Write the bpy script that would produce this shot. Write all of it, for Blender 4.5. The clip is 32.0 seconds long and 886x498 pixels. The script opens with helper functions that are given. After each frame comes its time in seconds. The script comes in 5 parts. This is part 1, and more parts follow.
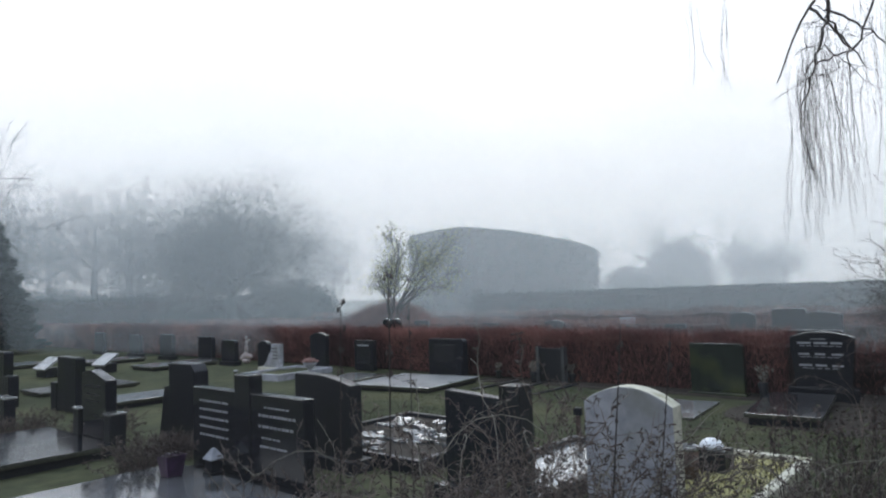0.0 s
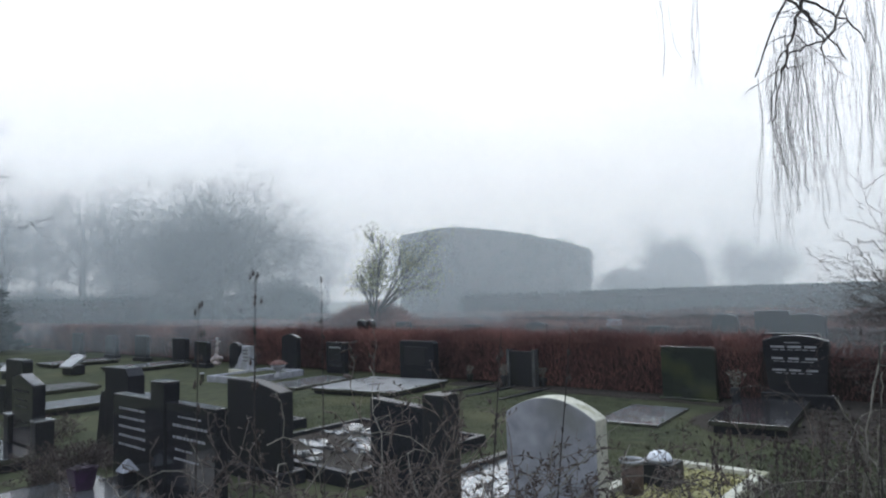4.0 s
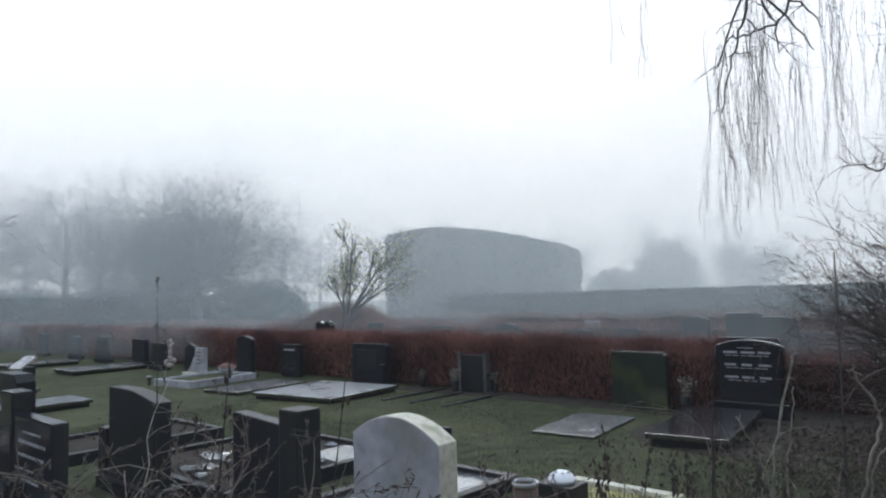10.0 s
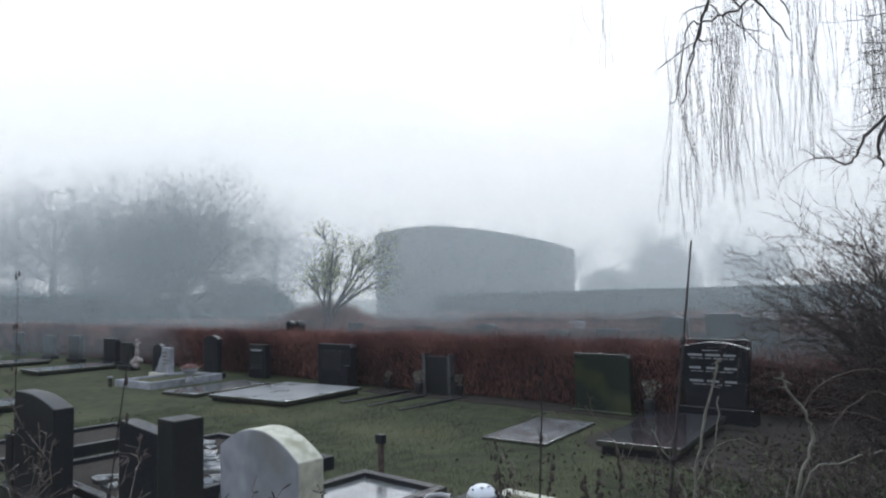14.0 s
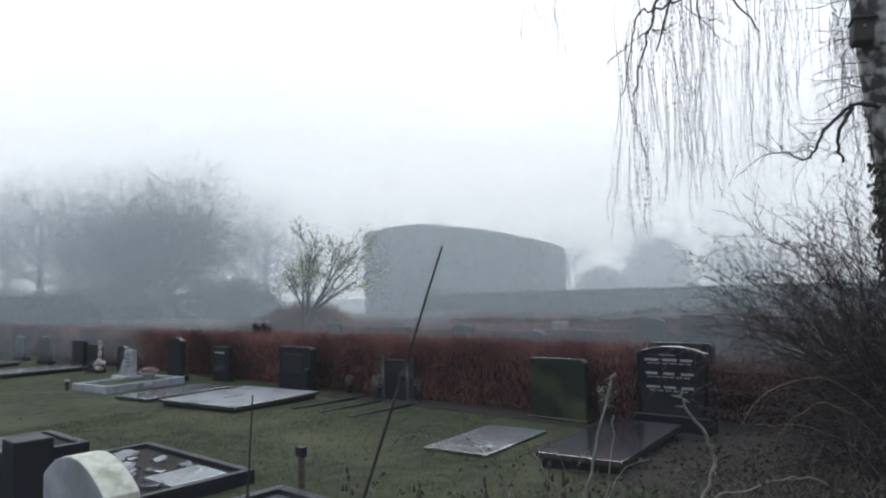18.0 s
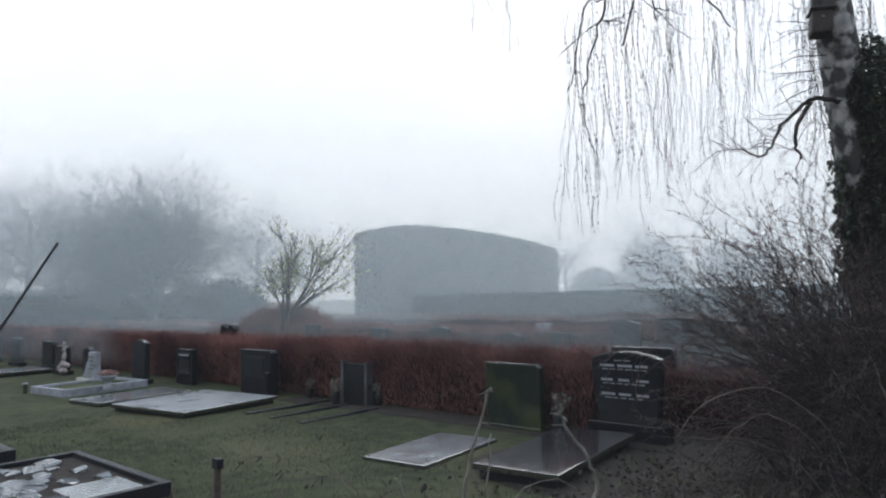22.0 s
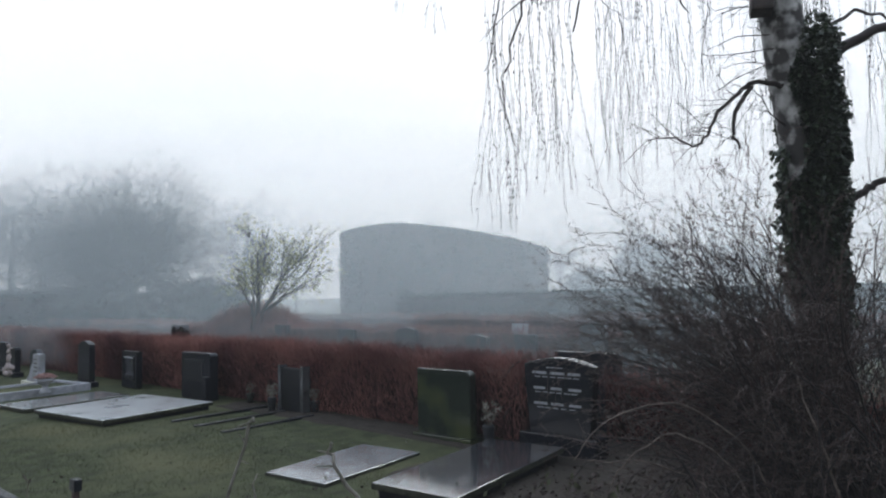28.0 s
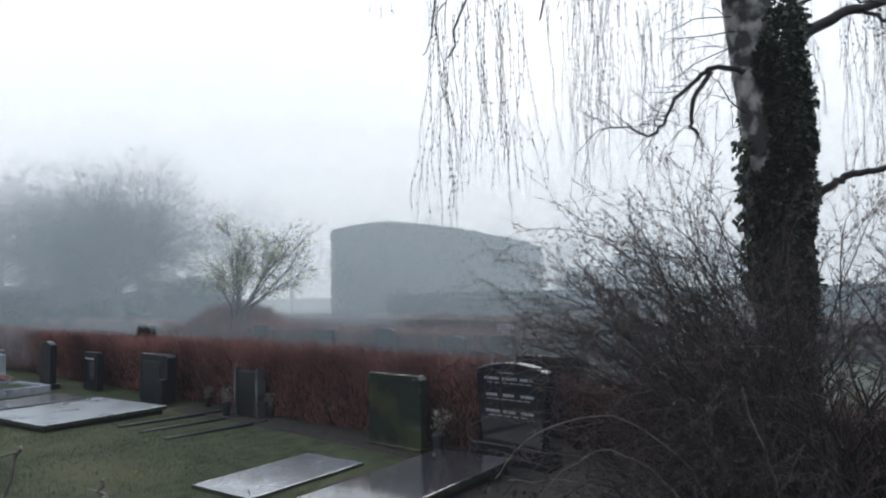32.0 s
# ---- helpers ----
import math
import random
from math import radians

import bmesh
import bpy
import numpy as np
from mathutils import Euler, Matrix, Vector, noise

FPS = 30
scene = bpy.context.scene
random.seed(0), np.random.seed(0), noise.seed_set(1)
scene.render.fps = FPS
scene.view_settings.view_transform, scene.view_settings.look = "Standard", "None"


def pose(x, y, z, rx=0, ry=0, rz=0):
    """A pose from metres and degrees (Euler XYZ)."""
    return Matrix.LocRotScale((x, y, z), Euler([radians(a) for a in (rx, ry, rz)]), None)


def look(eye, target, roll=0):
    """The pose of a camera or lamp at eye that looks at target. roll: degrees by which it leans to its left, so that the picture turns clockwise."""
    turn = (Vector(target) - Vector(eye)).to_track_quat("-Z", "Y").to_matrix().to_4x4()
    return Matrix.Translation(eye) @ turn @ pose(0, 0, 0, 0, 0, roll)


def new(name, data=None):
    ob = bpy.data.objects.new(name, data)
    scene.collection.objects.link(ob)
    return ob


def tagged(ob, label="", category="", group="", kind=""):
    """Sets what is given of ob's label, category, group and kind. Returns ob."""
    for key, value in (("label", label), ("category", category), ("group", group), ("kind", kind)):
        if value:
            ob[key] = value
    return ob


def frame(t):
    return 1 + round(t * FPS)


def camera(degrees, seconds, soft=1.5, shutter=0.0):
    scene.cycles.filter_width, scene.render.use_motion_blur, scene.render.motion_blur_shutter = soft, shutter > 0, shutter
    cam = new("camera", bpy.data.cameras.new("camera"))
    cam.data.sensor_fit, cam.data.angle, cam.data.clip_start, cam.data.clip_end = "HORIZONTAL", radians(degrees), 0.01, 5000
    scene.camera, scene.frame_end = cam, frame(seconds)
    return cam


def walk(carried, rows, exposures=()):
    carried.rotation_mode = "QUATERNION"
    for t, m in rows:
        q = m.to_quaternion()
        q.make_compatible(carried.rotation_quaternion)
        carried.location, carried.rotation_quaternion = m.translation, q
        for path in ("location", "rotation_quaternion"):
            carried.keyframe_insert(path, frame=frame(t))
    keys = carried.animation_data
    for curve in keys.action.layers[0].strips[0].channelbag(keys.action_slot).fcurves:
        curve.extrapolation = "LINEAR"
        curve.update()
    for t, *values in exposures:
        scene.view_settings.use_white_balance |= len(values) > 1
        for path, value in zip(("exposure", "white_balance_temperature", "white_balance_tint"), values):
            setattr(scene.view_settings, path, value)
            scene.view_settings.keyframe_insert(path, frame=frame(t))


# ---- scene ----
cam = camera(67.0, 32.0, soft=2.15)
METRES, EYE, TILT, LEAN, TURN = 5.6, 1.757, 4.05, 1.86, 0.0
ROWS = [
    (0.0, 0.0, 0.0000, 0.0, 0.00, 0.00, -0.0),
    (0.5, 0.0123, 0.0104, -0.0013, 0.01, 0.01, -0.03),
    (1.0, 0.0262, 0.0227, -0.0021, -0.01, 0.01, -0.1),
    (1.5, 0.0392, 0.0316, -0.0022, -0.01, 0.03, -0.04),
    (2.0, 0.0541, 0.0414, -0.0034, -0.01, 0.04, -0.07),
    (2.5, 0.0678, 0.0505, -0.0041, -0.02, 0.05, -0.1),
    (3.0, 0.0843, 0.0600, -0.0045, -0.01, 0.06, -0.11),
    (3.5, 0.0978, 0.0687, -0.0047, -0.02, 0.06, -0.13),
    (5.5, 0.1531, 0.1021, -0.0025, 0.01, 0.03, -0.06),
    (6.0, 0.1675, 0.1131, -0.0043, -0.01, 0.01, -0.11),
    (6.5, 0.1805, 0.1229, -0.0053, 0.01, 0.01, -0.15),
    (7.0, 0.1956, 0.1335, -0.0056, -0.01, 0.02, -0.12),
    (7.5, 0.2087, 0.1425, -0.0068, -0.02, 0.02, -0.19),
    (8.0, 0.2246, 0.1515, -0.0074, 0.01, 0.03, -0.17),
    (8.5, 0.2381, 0.1590, -0.0075, 0.01, 0.06, -0.21),
    (9.0, 0.2546, 0.1679, -0.0083, 0.04, 0.06, -0.26),
    (9.5, 0.2681, 0.1750, -0.0087, 0.03, 0.08, -0.31),
    (10.0, 0.2827, 0.1833, -0.0088, 0.04, 0.08, -0.29),
    (10.5, 0.2965, 0.1909, -0.0102, 0.03, 0.11, -0.33),
    (11.0, 0.31, 0.2000, -0.0114, 0.03, 0.12, -0.4),
    (11.5, 0.324, 0.2102, -0.0127, 0.04, 0.10, -0.39),
    (12.0, 0.3379, 0.2219, -0.0129, 0.04, 0.06, -0.45),
    (12.5, 0.3527, 0.2326, -0.0139, 0.05, 0.08, -0.43),
    (13.0, 0.3675, 0.2423, -0.0145, 0.04, 0.08, -0.45),
    (13.5, 0.3826, 0.2503, -0.015, 0.06, 0.06, -0.52),
    (14.0, 0.3986, 0.2578, -0.0141, 0.08, 0.04, -0.44),
    (14.5, 0.4145, 0.2654, -0.0133, 0.09, 0.03, -0.46),
    (16.5, 0.4775, 0.2987, -0.0073, 0.08, -0.06, -0.28),
    (17.0, 0.4933, 0.3087, -0.0087, 0.09, -0.04, -0.33),
    (17.5, 0.5093, 0.3190, -0.0097, 0.10, -0.04, -0.33),
    (18.0, 0.5244, 0.3292, -0.0096, 0.10, -0.08, -0.38),
    (18.5, 0.5398, 0.3388, -0.0102, 0.11, -0.07, -0.37),
    (19.0, 0.5543, 0.3482, -0.0099, 0.08, -0.08, -0.43),
    (19.5, 0.5695, 0.3566, -0.0105, 0.11, -0.05, -0.44),
    (20.0, 0.5841, 0.3625, -0.01, 0.14, -0.04, -0.43),
    (20.5, 0.5985, 0.3692, -0.0094, 0.12, -0.06, -0.49),
    (21.0, 0.6139, 0.3763, -0.009, 0.15, -0.06, -0.49),
    (21.5, 0.6279, 0.3842, -0.0095, 0.13, 0.00, -0.56),
    (22.0, 0.642, 0.3913, -0.0097, 0.15, -0.00, -0.54),
    (22.5, 0.6558, 0.3999, -0.0104, 0.16, -0.03, -0.56),
    (23.0, 0.6688, 0.4092, -0.0108, 0.15, -0.02, -0.59),
    (23.5, 0.6811, 0.4186, -0.0099, 0.17, -0.04, -0.61),
    (24.0, 0.6952, 0.4289, -0.0102, 0.17, -0.04, -0.66),
    (24.5, 0.7084, 0.4370, -0.0099, 0.19, -0.06, -0.6),
    (25.0, 0.7223, 0.4473, -0.0092, 0.16, -0.11, -0.62),
    (25.5, 0.7342, 0.4536, -0.0093, 0.19, -0.11, -0.66),
    (27.5, 0.7917, 0.4908, -0.0093, 0.22, -0.11, -0.62),
    (28.0, 0.8066, 0.4994, -0.0096, 0.25, -0.12, -0.61),
    (28.5, 0.819, 0.5080, -0.0102, 0.25, -0.12, -0.63),
    (29.0, 0.833, 0.5190, -0.0119, 0.25, -0.13, -0.68),
    (29.5, 0.8447, 0.5287, -0.0125, 0.27, -0.13, -0.71),
    (30.0, 0.8587, 0.5418, -0.012, 0.28, -0.13, -0.77),
    (30.5, 0.8708, 0.5510, -0.0108, 0.29, -0.16, -0.73),
    (31.0, 0.8845, 0.5631, -0.0113, 0.27, -0.16, -0.76),
    (31.5, 0.8965, 0.5702, -0.0113, 0.30, -0.18, -0.72),
    (32.0, 0.91, 0.5799, -0.0121, 0.34, -0.17, -0.75),
]
walk(cam, [(t, pose(0, 0, EYE, TILT, LEAN, TURN) @ pose(METRES * x, METRES * y, METRES * z, 90 + pitch, roll, yaw)) for t, x, y, z, yaw, pitch, roll in ROWS])

# ---- world, sun, mist ----
SKY_TOP, SKY_LOW = (1.30, 1.30, 1.34, 1), (1.13, 1.115, 1.11, 1)
world = bpy.data.worlds.new("foggy_sky")
scene.world = world
world.use_nodes = True
wn, wl = world.node_tree.nodes, world.node_tree.links
wn.clear()
w_out = wn.new("ShaderNodeOutputWorld")
w_bg = wn.new("ShaderNodeBackground")
w_sky = wn.new("ShaderNodeTexSky")
w_sky.sky_type = 'NISHITA'
w_sky.sun_disc = False
w_sky.sun_elevation, w_sky.sun_rotation = radians(24), radians(8)
w_sky.air_density, w_sky.dust_density = 1.0, 6.0
w_co = wn.new("ShaderNodeTexCoord")
w_sep = wn.new("ShaderNodeSeparateXYZ")
w_ramp = wn.new("ShaderNodeValToRGB")
w_ramp.color_ramp.elements[0].position, w_ramp.color_ramp.elements[0].color = 0.0, SKY_LOW
w_ramp.color_ramp.elements[1].position, w_ramp.color_ramp.elements[1].color = 0.16, SKY_TOP
w_zenith = w_ramp.color_ramp.elements.new(0.9)
w_zenith.color = (1.04, 1.27, 1.60, 1)
w_scale = wn.new("ShaderNodeVectorMath")
w_scale.operation = 'SCALE'
w_scale.inputs["Scale"].default_value = 0.003
w_mix = wn.new("ShaderNodeMix")
w_mix.data_type, w_mix.blend_type = 'RGBA', 'ADD'
w_mix.inputs[0].default_value = 1.0
wl.new(w_co.outputs["Generated"], w_sep.inputs[0])
wl.new(w_sep.outputs["Z"], w_ramp.inputs[0])
wl.new(w_sky.outputs[0], w_scale.inputs[0])
wl.new(w_ramp.outputs[0], w_mix.inputs[6])
wl.new(w_scale.outputs[0], w_mix.inputs[7])
wl.new(w_mix.outputs[2], w_bg.inputs[0])
w_bg.inputs[1].default_value = 1.0
wl.new(w_bg.outputs[0], w_out.inputs[0])

sun_data = bpy.data.lights.new("sun", 'SUN')
sun_data.energy, sun_data.angle, sun_data.color = 1.0, radians(40), (1.0, 0.99, 0.97)
sun = new("sun", sun_data)
sun.matrix_world = look((6, 40, 26), (2, 8, 0))

# ---- helpers for meshes ----
rnd = random.Random(7)
UA = radians(-41.0)
U, V = Vector((math.cos(UA), math.sin(UA), 0)), Vector((-math.sin(UA), math.cos(UA), 0))


def gp(a, b, z=0.0):
    """A place by the rows of graves: a along the rows, b across them."""
    return U * a + V * b + Vector((0, 0, z))


def gpose(a, b, z=0.0, turn=0.0):
    p = gp(a, b, z)
    return pose(p.x, p.y, p.z, 0, 0, math.degrees(UA) + turn)


class Acc:
    """Gathers vertices and faces of one mesh."""

    def __init__(self):
        self.v, self.f = [], []

    def tube(self, pts, radii, sides=4, cap=True):
        n0, n = len(self.v), len(pts)
        for i, p in enumerate(pts):
            d = (pts[min(i + 1, n - 1)] - pts[max(i - 1, 0)])
            d = d.normalized() if d.length > 1e-9 else Vector((0, 0, 1))
            x = d.cross(Vector((0.31, 0.92, 0.24)))
            x = x.normalized() if x.length > 1e-4 else Vector((1, 0, 0))
            y = d.cross(x)
            for k in range(sides):
                c = 2 * math.pi * k / sides
                self.v.append(p + (x * math.cos(c) + y * math.sin(c)) * radii[i])
        for i in range(n - 1):
            for k in range(sides):
                a, b = n0 + i * sides + k, n0 + i * sides + (k + 1) % sides
                self.f.append((a, b, b + sides, a + sides))
        if cap:
            self.f.append(tuple(n0 + k for k in reversed(range(sides))))
            self.f.append(tuple(n0 + (n - 1) * sides + k for k in range(sides)))

    def leaf(self, p, d, w, l, fold=0.25):
        d = d.normalized()
        s = d.cross(Vector((rnd.uniform(-1, 1), rnd.uniform(-1, 1), rnd.uniform(-1, 1))))
        s = s.normalized() if s.length > 1e-4 else Vector((1, 0, 0))
        n = d.cross(s)
        i = len(self.v)
        self.v += [p, p + d * l * 0.45 + s * w + n * w * fold, p + d * l, p + d * l * 0.45 - s * w + n * w * fold]
        self.f += [(i, i + 1, i + 2), (i, i + 2, i + 3)]

    def box(self, x0, y0, z0, x1, y1, z1):
        i = len(self.v)
        self.v += [Vector(q) for q in ((x0, y0, z0), (x1, y0, z0), (x1, y1, z0), (x0, y1, z0), (x0, y0, z1), (x1, y0, z1), (x1, y1, z1), (x0, y1, z1))]
        self.f += [tuple(i + k for k in q) for q in ((3, 2, 1, 0), (4, 5, 6, 7), (0, 1, 5, 4), (1, 2, 6, 5), (2, 3, 7, 6), (3, 0, 4, 7))]

    def mesh(self, name, smooth=False):
        me = bpy.data.meshes.new(name)
        me.from_pydata([tuple(q) for q in self.v], [], self.f)
        me.update()
        if smooth:
            me.polygons.foreach_set("use_smooth", [True] * len(me.polygons))
        return me


def part(name, shape, material, parent=None, label="", smooth=False, at=None):
    """Links a bmesh or a gathered mesh as one object, under parent if there is one."""
    if isinstance(shape, Acc):
        me = shape.mesh(name, smooth)
    elif isinstance(shape, bmesh.types.BMesh):
        me = bpy.data.meshes.new(name)
        shape.to_mesh(me)
        shape.free()
        if smooth:
            me.polygons.foreach_set("use_smooth", [True] * len(me.polygons))
    else:
        me = shape
    if material and not me.materials:
        me.materials.append(material)
    ob = new(name, me)
    if parent:
        ob.parent = parent
    if at is not None:
        ob.matrix_basis = at
    if label:
        ob["label"] = label
    return ob


def thing(name, m, label, category, group="", kind=""):
    ob = new(name)
    ob.empty_display_size = 0.1
    ob.matrix_basis = m
    return tagged(ob, label, category, group, kind)


def bevelled(bm, width=0.008, segments=2):
    bmesh.ops.bevel(bm, geom=[e for e in bm.edges if e.is_manifold and e.calc_face_angle(0) > 0.5], offset=width, segments=segments, affect='EDGES', profile=0.6)
    return bm


def block(x0, y0, z0, x1, y1, z1, bevel=0.008):
    bm = bmesh.new()
    bmesh.ops.create_cube(bm, size=1)
    for v in bm.verts:
        v.co = Vector((x0 if v.co.x < 0 else x1, y0 if v.co.y < 0 else y1, z0 if v.co.z < 0 else z1))
    return bevelled(bm, bevel) if bevel else bm


def plate(outline, y0, y1, bevel=0.008):
    """An upright stone: an outline of (x, z) drawn out from y0 to y1."""
    bm = bmesh.new()
    front = [bm.verts.new((x, y0, z)) for x, z in outline]
    face = bm.faces.new(front)
    got = bmesh.ops.extrude_face_region(bm, geom=[face])
    for g in got["geom"]:
        if isinstance(g, bmesh.types.BMVert):
            g.co.y = y1
    bmesh.ops.recalc_face_normals(bm, faces=bm.faces)
    return bevelled(bm, bevel) if bevel else bm


def arch(w, shoulder, top, n=12):
    """An outline with a gently arched top."""
    pts = [(-w / 2, 0), (w / 2, 0)]
    for i in range(n + 1):
        x = w / 2 - w * i / n
        pts.append((x, shoulder + (top - shoulder) * (1 - (2 * x / w) ** 2)))
    return pts


# ---- materials ----
def mat(name, low, high, rough=0.7, scale=6.0, detail=6.0, bump=0.2, bump_scale=60.0, stain=None, stain_scale=1.2, stain_at=(0.52, 0.68), metal=0.0, spec=0.5, vary=0.0, coat=0.0, rough_vary=0.15):
    """A surface whose colour runs between low and high in fine grain, with patches of stain, relief and uneven gloss."""
    m = bpy.data.materials.new(name)
    m.use_nodes = True
    ns, ls = m.node_tree.nodes, m.node_tree.links
    b = ns["Principled BSDF"]
    co = ns.new("ShaderNodeTexCoord")
    geo = ns.new("ShaderNodeNewGeometry")
    n1 = ns.new("ShaderNodeTexNoise")
    n1.inputs["Scale"].default_value, n1.inputs["Detail"].default_value = scale, detail
    ls.new(geo.outputs["Position"], n1.inputs["Vector"])
    ramp = ns.new("ShaderNodeValToRGB")
    ramp.color_ramp.elements[0].position, ramp.color_ramp.elements[0].color = 0.32, (*low, 1)
    ramp.color_ramp.elements[1].position, ramp.color_ramp.elements[1].color = 0.70, (*high, 1)
    ls.new(n1.outputs["Fac"], ramp.inputs[0])
    colour = ramp.outputs[0]
    if stain:
        n2 = ns.new("ShaderNodeTexNoise")
        n2.inputs["Scale"].default_value, n2.inputs["Detail"].default_value = stain_scale, 5
        ls.new(geo.outputs["Position"], n2.inputs["Vector"])
        r2 = ns.new("ShaderNodeValToRGB")
        r2.color_ramp.elements[0].position, r2.color_ramp.elements[1].position = stain_at
        ls.new(n2.outputs["Fac"], r2.inputs[0])
        mx = ns.new("ShaderNodeMix")
        mx.data_type = 'RGBA'
        ls.new(r2.outputs[0], mx.inputs[0])
        ls.new(colour, mx.inputs[6])
        mx.inputs[7].default_value = (*stain, 1)
        colour = mx.outputs[2]
    if vary:
        hv = ns.new("ShaderNodeHueSaturation")
        isl = ns.new("ShaderNodeMath")
        isl.operation = 'MULTIPLY_ADD'
        isl.inputs[1].default_value, isl.inputs[2].default_value = vary, 1 - vary / 2
        ls.new(geo.outputs["Random Per Island"], isl.inputs[0])
        ls.new(isl.outputs[0], hv.inputs["Value"])
        ls.new(colour, hv.inputs["Color"])
        colour = hv.outputs[0]
    ls.new(colour, b.inputs["Base Color"])
    n3 = ns.new("ShaderNodeTexNoise")
    n3.inputs["Scale"].default_value, n3.inputs["Detail"].default_value = bump_scale, 4
    ls.new(geo.outputs["Position"], n3.inputs["Vector"])
    bp = ns.new("ShaderNodeBump")
    bp.inputs["Strength"].default_value, bp.inputs["Distance"].default_value = bump, 0.01
    ls.new(n3.outputs["Fac"], bp.inputs["Height"])
    ls.new(bp.outputs[0], b.inputs["Normal"])
    rr = ns.new("ShaderNodeMapRange")
    rr.inputs["To Min"].default_value, rr.inputs["To Max"].default_value = max(rough - rough_vary, 0.03), min(rough + rough_vary, 1.0)
    ls.new(n1.outputs["Fac"], rr.inputs["Value"])
    ls.new(rr.outputs[0], b.inputs["Roughness"])
    b.inputs["Metallic"].default_value = metal
    b.inputs["Specular IOR Level"].default_value = spec
    if coat:
        b.inputs["Coat Weight"].default_value, b.inputs["Coat Roughness"].default_value = coat, 0.1
    return m


M_GRASS = mat("lawn", (0.023, 0.028, 0.015), (0.060, 0.067, 0.036), 0.95, 5, 9, 0.5, 45, stain=(0.076, 0.076, 0.040), stain_scale=0.55, stain_at=(0.46, 0.72), spec=0.08)
M_BLADE = mat("grass_blade", (0.035, 0.043, 0.022), (0.078, 0.087, 0.046), 0.85, 1.4, 6, 0, 50, vary=0.5, spec=0.1, stain=(0.094, 0.092, 0.047), stain_scale=0.55, stain_at=(0.46, 0.72))
M_SOIL = mat("dark_soil", (0.015, 0.012, 0.010), (0.046, 0.037, 0.029), 0.95, 22, 8, 0.9, 60, spec=0.2)
M_BLACK = mat("polished_black_granite", (0.007, 0.008, 0.011), (0.017, 0.018, 0.023), 0.09, 260, 2, 0.01, 300, spec=0.5, rough_vary=0.05)
M_WETBLACK = mat("rain_wet_black_granite", (0.020, 0.021, 0.025), (0.046, 0.048, 0.054), 0.08, 3, 7, 0.006, 25, coat=1.0, rough_vary=0.08)
M_DARK = mat("honed_dark_granite", (0.006, 0.007, 0.010), (0.019, 0.020, 0.026), 0.30, 220, 3, 0.04, 300, stain=(0.014, 0.017, 0.015), stain_scale=2.0, spec=0.15)
# the yellow-green patches paint the lawn's reflection into the stone's colour
M_GREEN = mat("green_granite_lawn_tint", (0.008, 0.012, 0.010), (0.022, 0.030, 0.024), 0.12, 200, 3, 0.01, 300, stain=(0.045, 0.055, 0.022), stain_scale=1.6, stain_at=(0.45, 0.68), spec=0.6, rough_vary=0.05)
M_GREY = mat("grey_granite", (0.007, 0.008, 0.010), (0.022, 0.023, 0.027), 0.40, 200, 3, 0.06, 250, stain=(0.013, 0.015, 0.013), stain_scale=2.2, spec=0.18)
M_WHITE = mat("weathered_white_stone", (0.20, 0.21, 0.24), (0.34, 0.35, 0.385), 0.7, 9, 7, 0.15, 120, stain=(0.17, 0.175, 0.17), stain_scale=2.2, stain_at=(0.48, 0.70))
M_CREAM = mat("cream_stone_edge", (0.36, 0.35, 0.28), (0.58, 0.56, 0.46), 0.75, 20, 6, 0.3, 120, stain=(0.22, 0.22, 0.13), stain_scale=6.0)
M_SLAB = mat("wet_light_stone", (0.15, 0.155, 0.16), (0.25, 0.257, 0.262), 0.22, 2.2, 8, 0.008, 25, stain=(0.075, 0.078, 0.070), stain_scale=1.6, stain_at=(0.48, 0.70), rough_vary=0.14, coat=1.0)
M_CONCRETE = mat("pale_wet_concrete", (0.30, 0.31, 0.315), (0.45, 0.46, 0.46), 0.30, 1.6, 9, 0.02, 40, stain=(0.12, 0.125, 0.105), stain_scale=1.9, stain_at=(0.55, 0.76), rough_vary=0.18, coat=0.8)
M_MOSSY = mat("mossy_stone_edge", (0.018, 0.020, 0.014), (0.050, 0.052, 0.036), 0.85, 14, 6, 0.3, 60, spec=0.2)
M_WET = mat("wet_dark_flagstone", (0.055, 0.058, 0.064), (0.125, 0.131, 0.138), 0.07, 4, 7, 0.006, 25, stain=(0.030, 0.031, 0.031), stain_scale=2.0, rough_vary=0.05, spec=1.0)
M_DRY = mat("grey_brown_dry_stem", (0.064, 0.048, 0.041), (0.165, 0.130, 0.110), 0.75, 14, 4, 0.2, 150, vary=0.5, spec=0.3)
M_YELLOW = mat("mossy_yellow_gravel", (0.16, 0.145, 0.05), (0.33, 0.30, 0.13), 0.85, 26, 6, 0.6, 90, stain=(0.10, 0.11, 0.035), stain_scale=3.0)
M_LETTER = mat("white_lettering", (0.20, 0.205, 0.22), (0.30, 0.31, 0.33), 0.7, 30, 3, 0, 50)
M_PLASTIC = mat("white_glazed_china", (0.6, 0.62, 0.66), (0.75, 0.77, 0.8), 0.3, 8, 4, 0.05, 60)
M_TERRA = mat("brown_pot", (0.05, 0.028, 0.020), (0.10, 0.06, 0.045), 0.7, 18, 5, 0.3, 80)
M_TWIG = mat("dark_twig", (0.012, 0.009, 0.009), (0.036, 0.028, 0.026), 0.75, 14, 4, 0.2, 150, vary=0.5, spec=0.3)
M_PALE = mat("pale_dead_stem", (0.10, 0.092, 0.075), (0.21, 0.195, 0.165), 0.75, 14, 4, 0.2, 150, vary=0.5, spec=0.3)
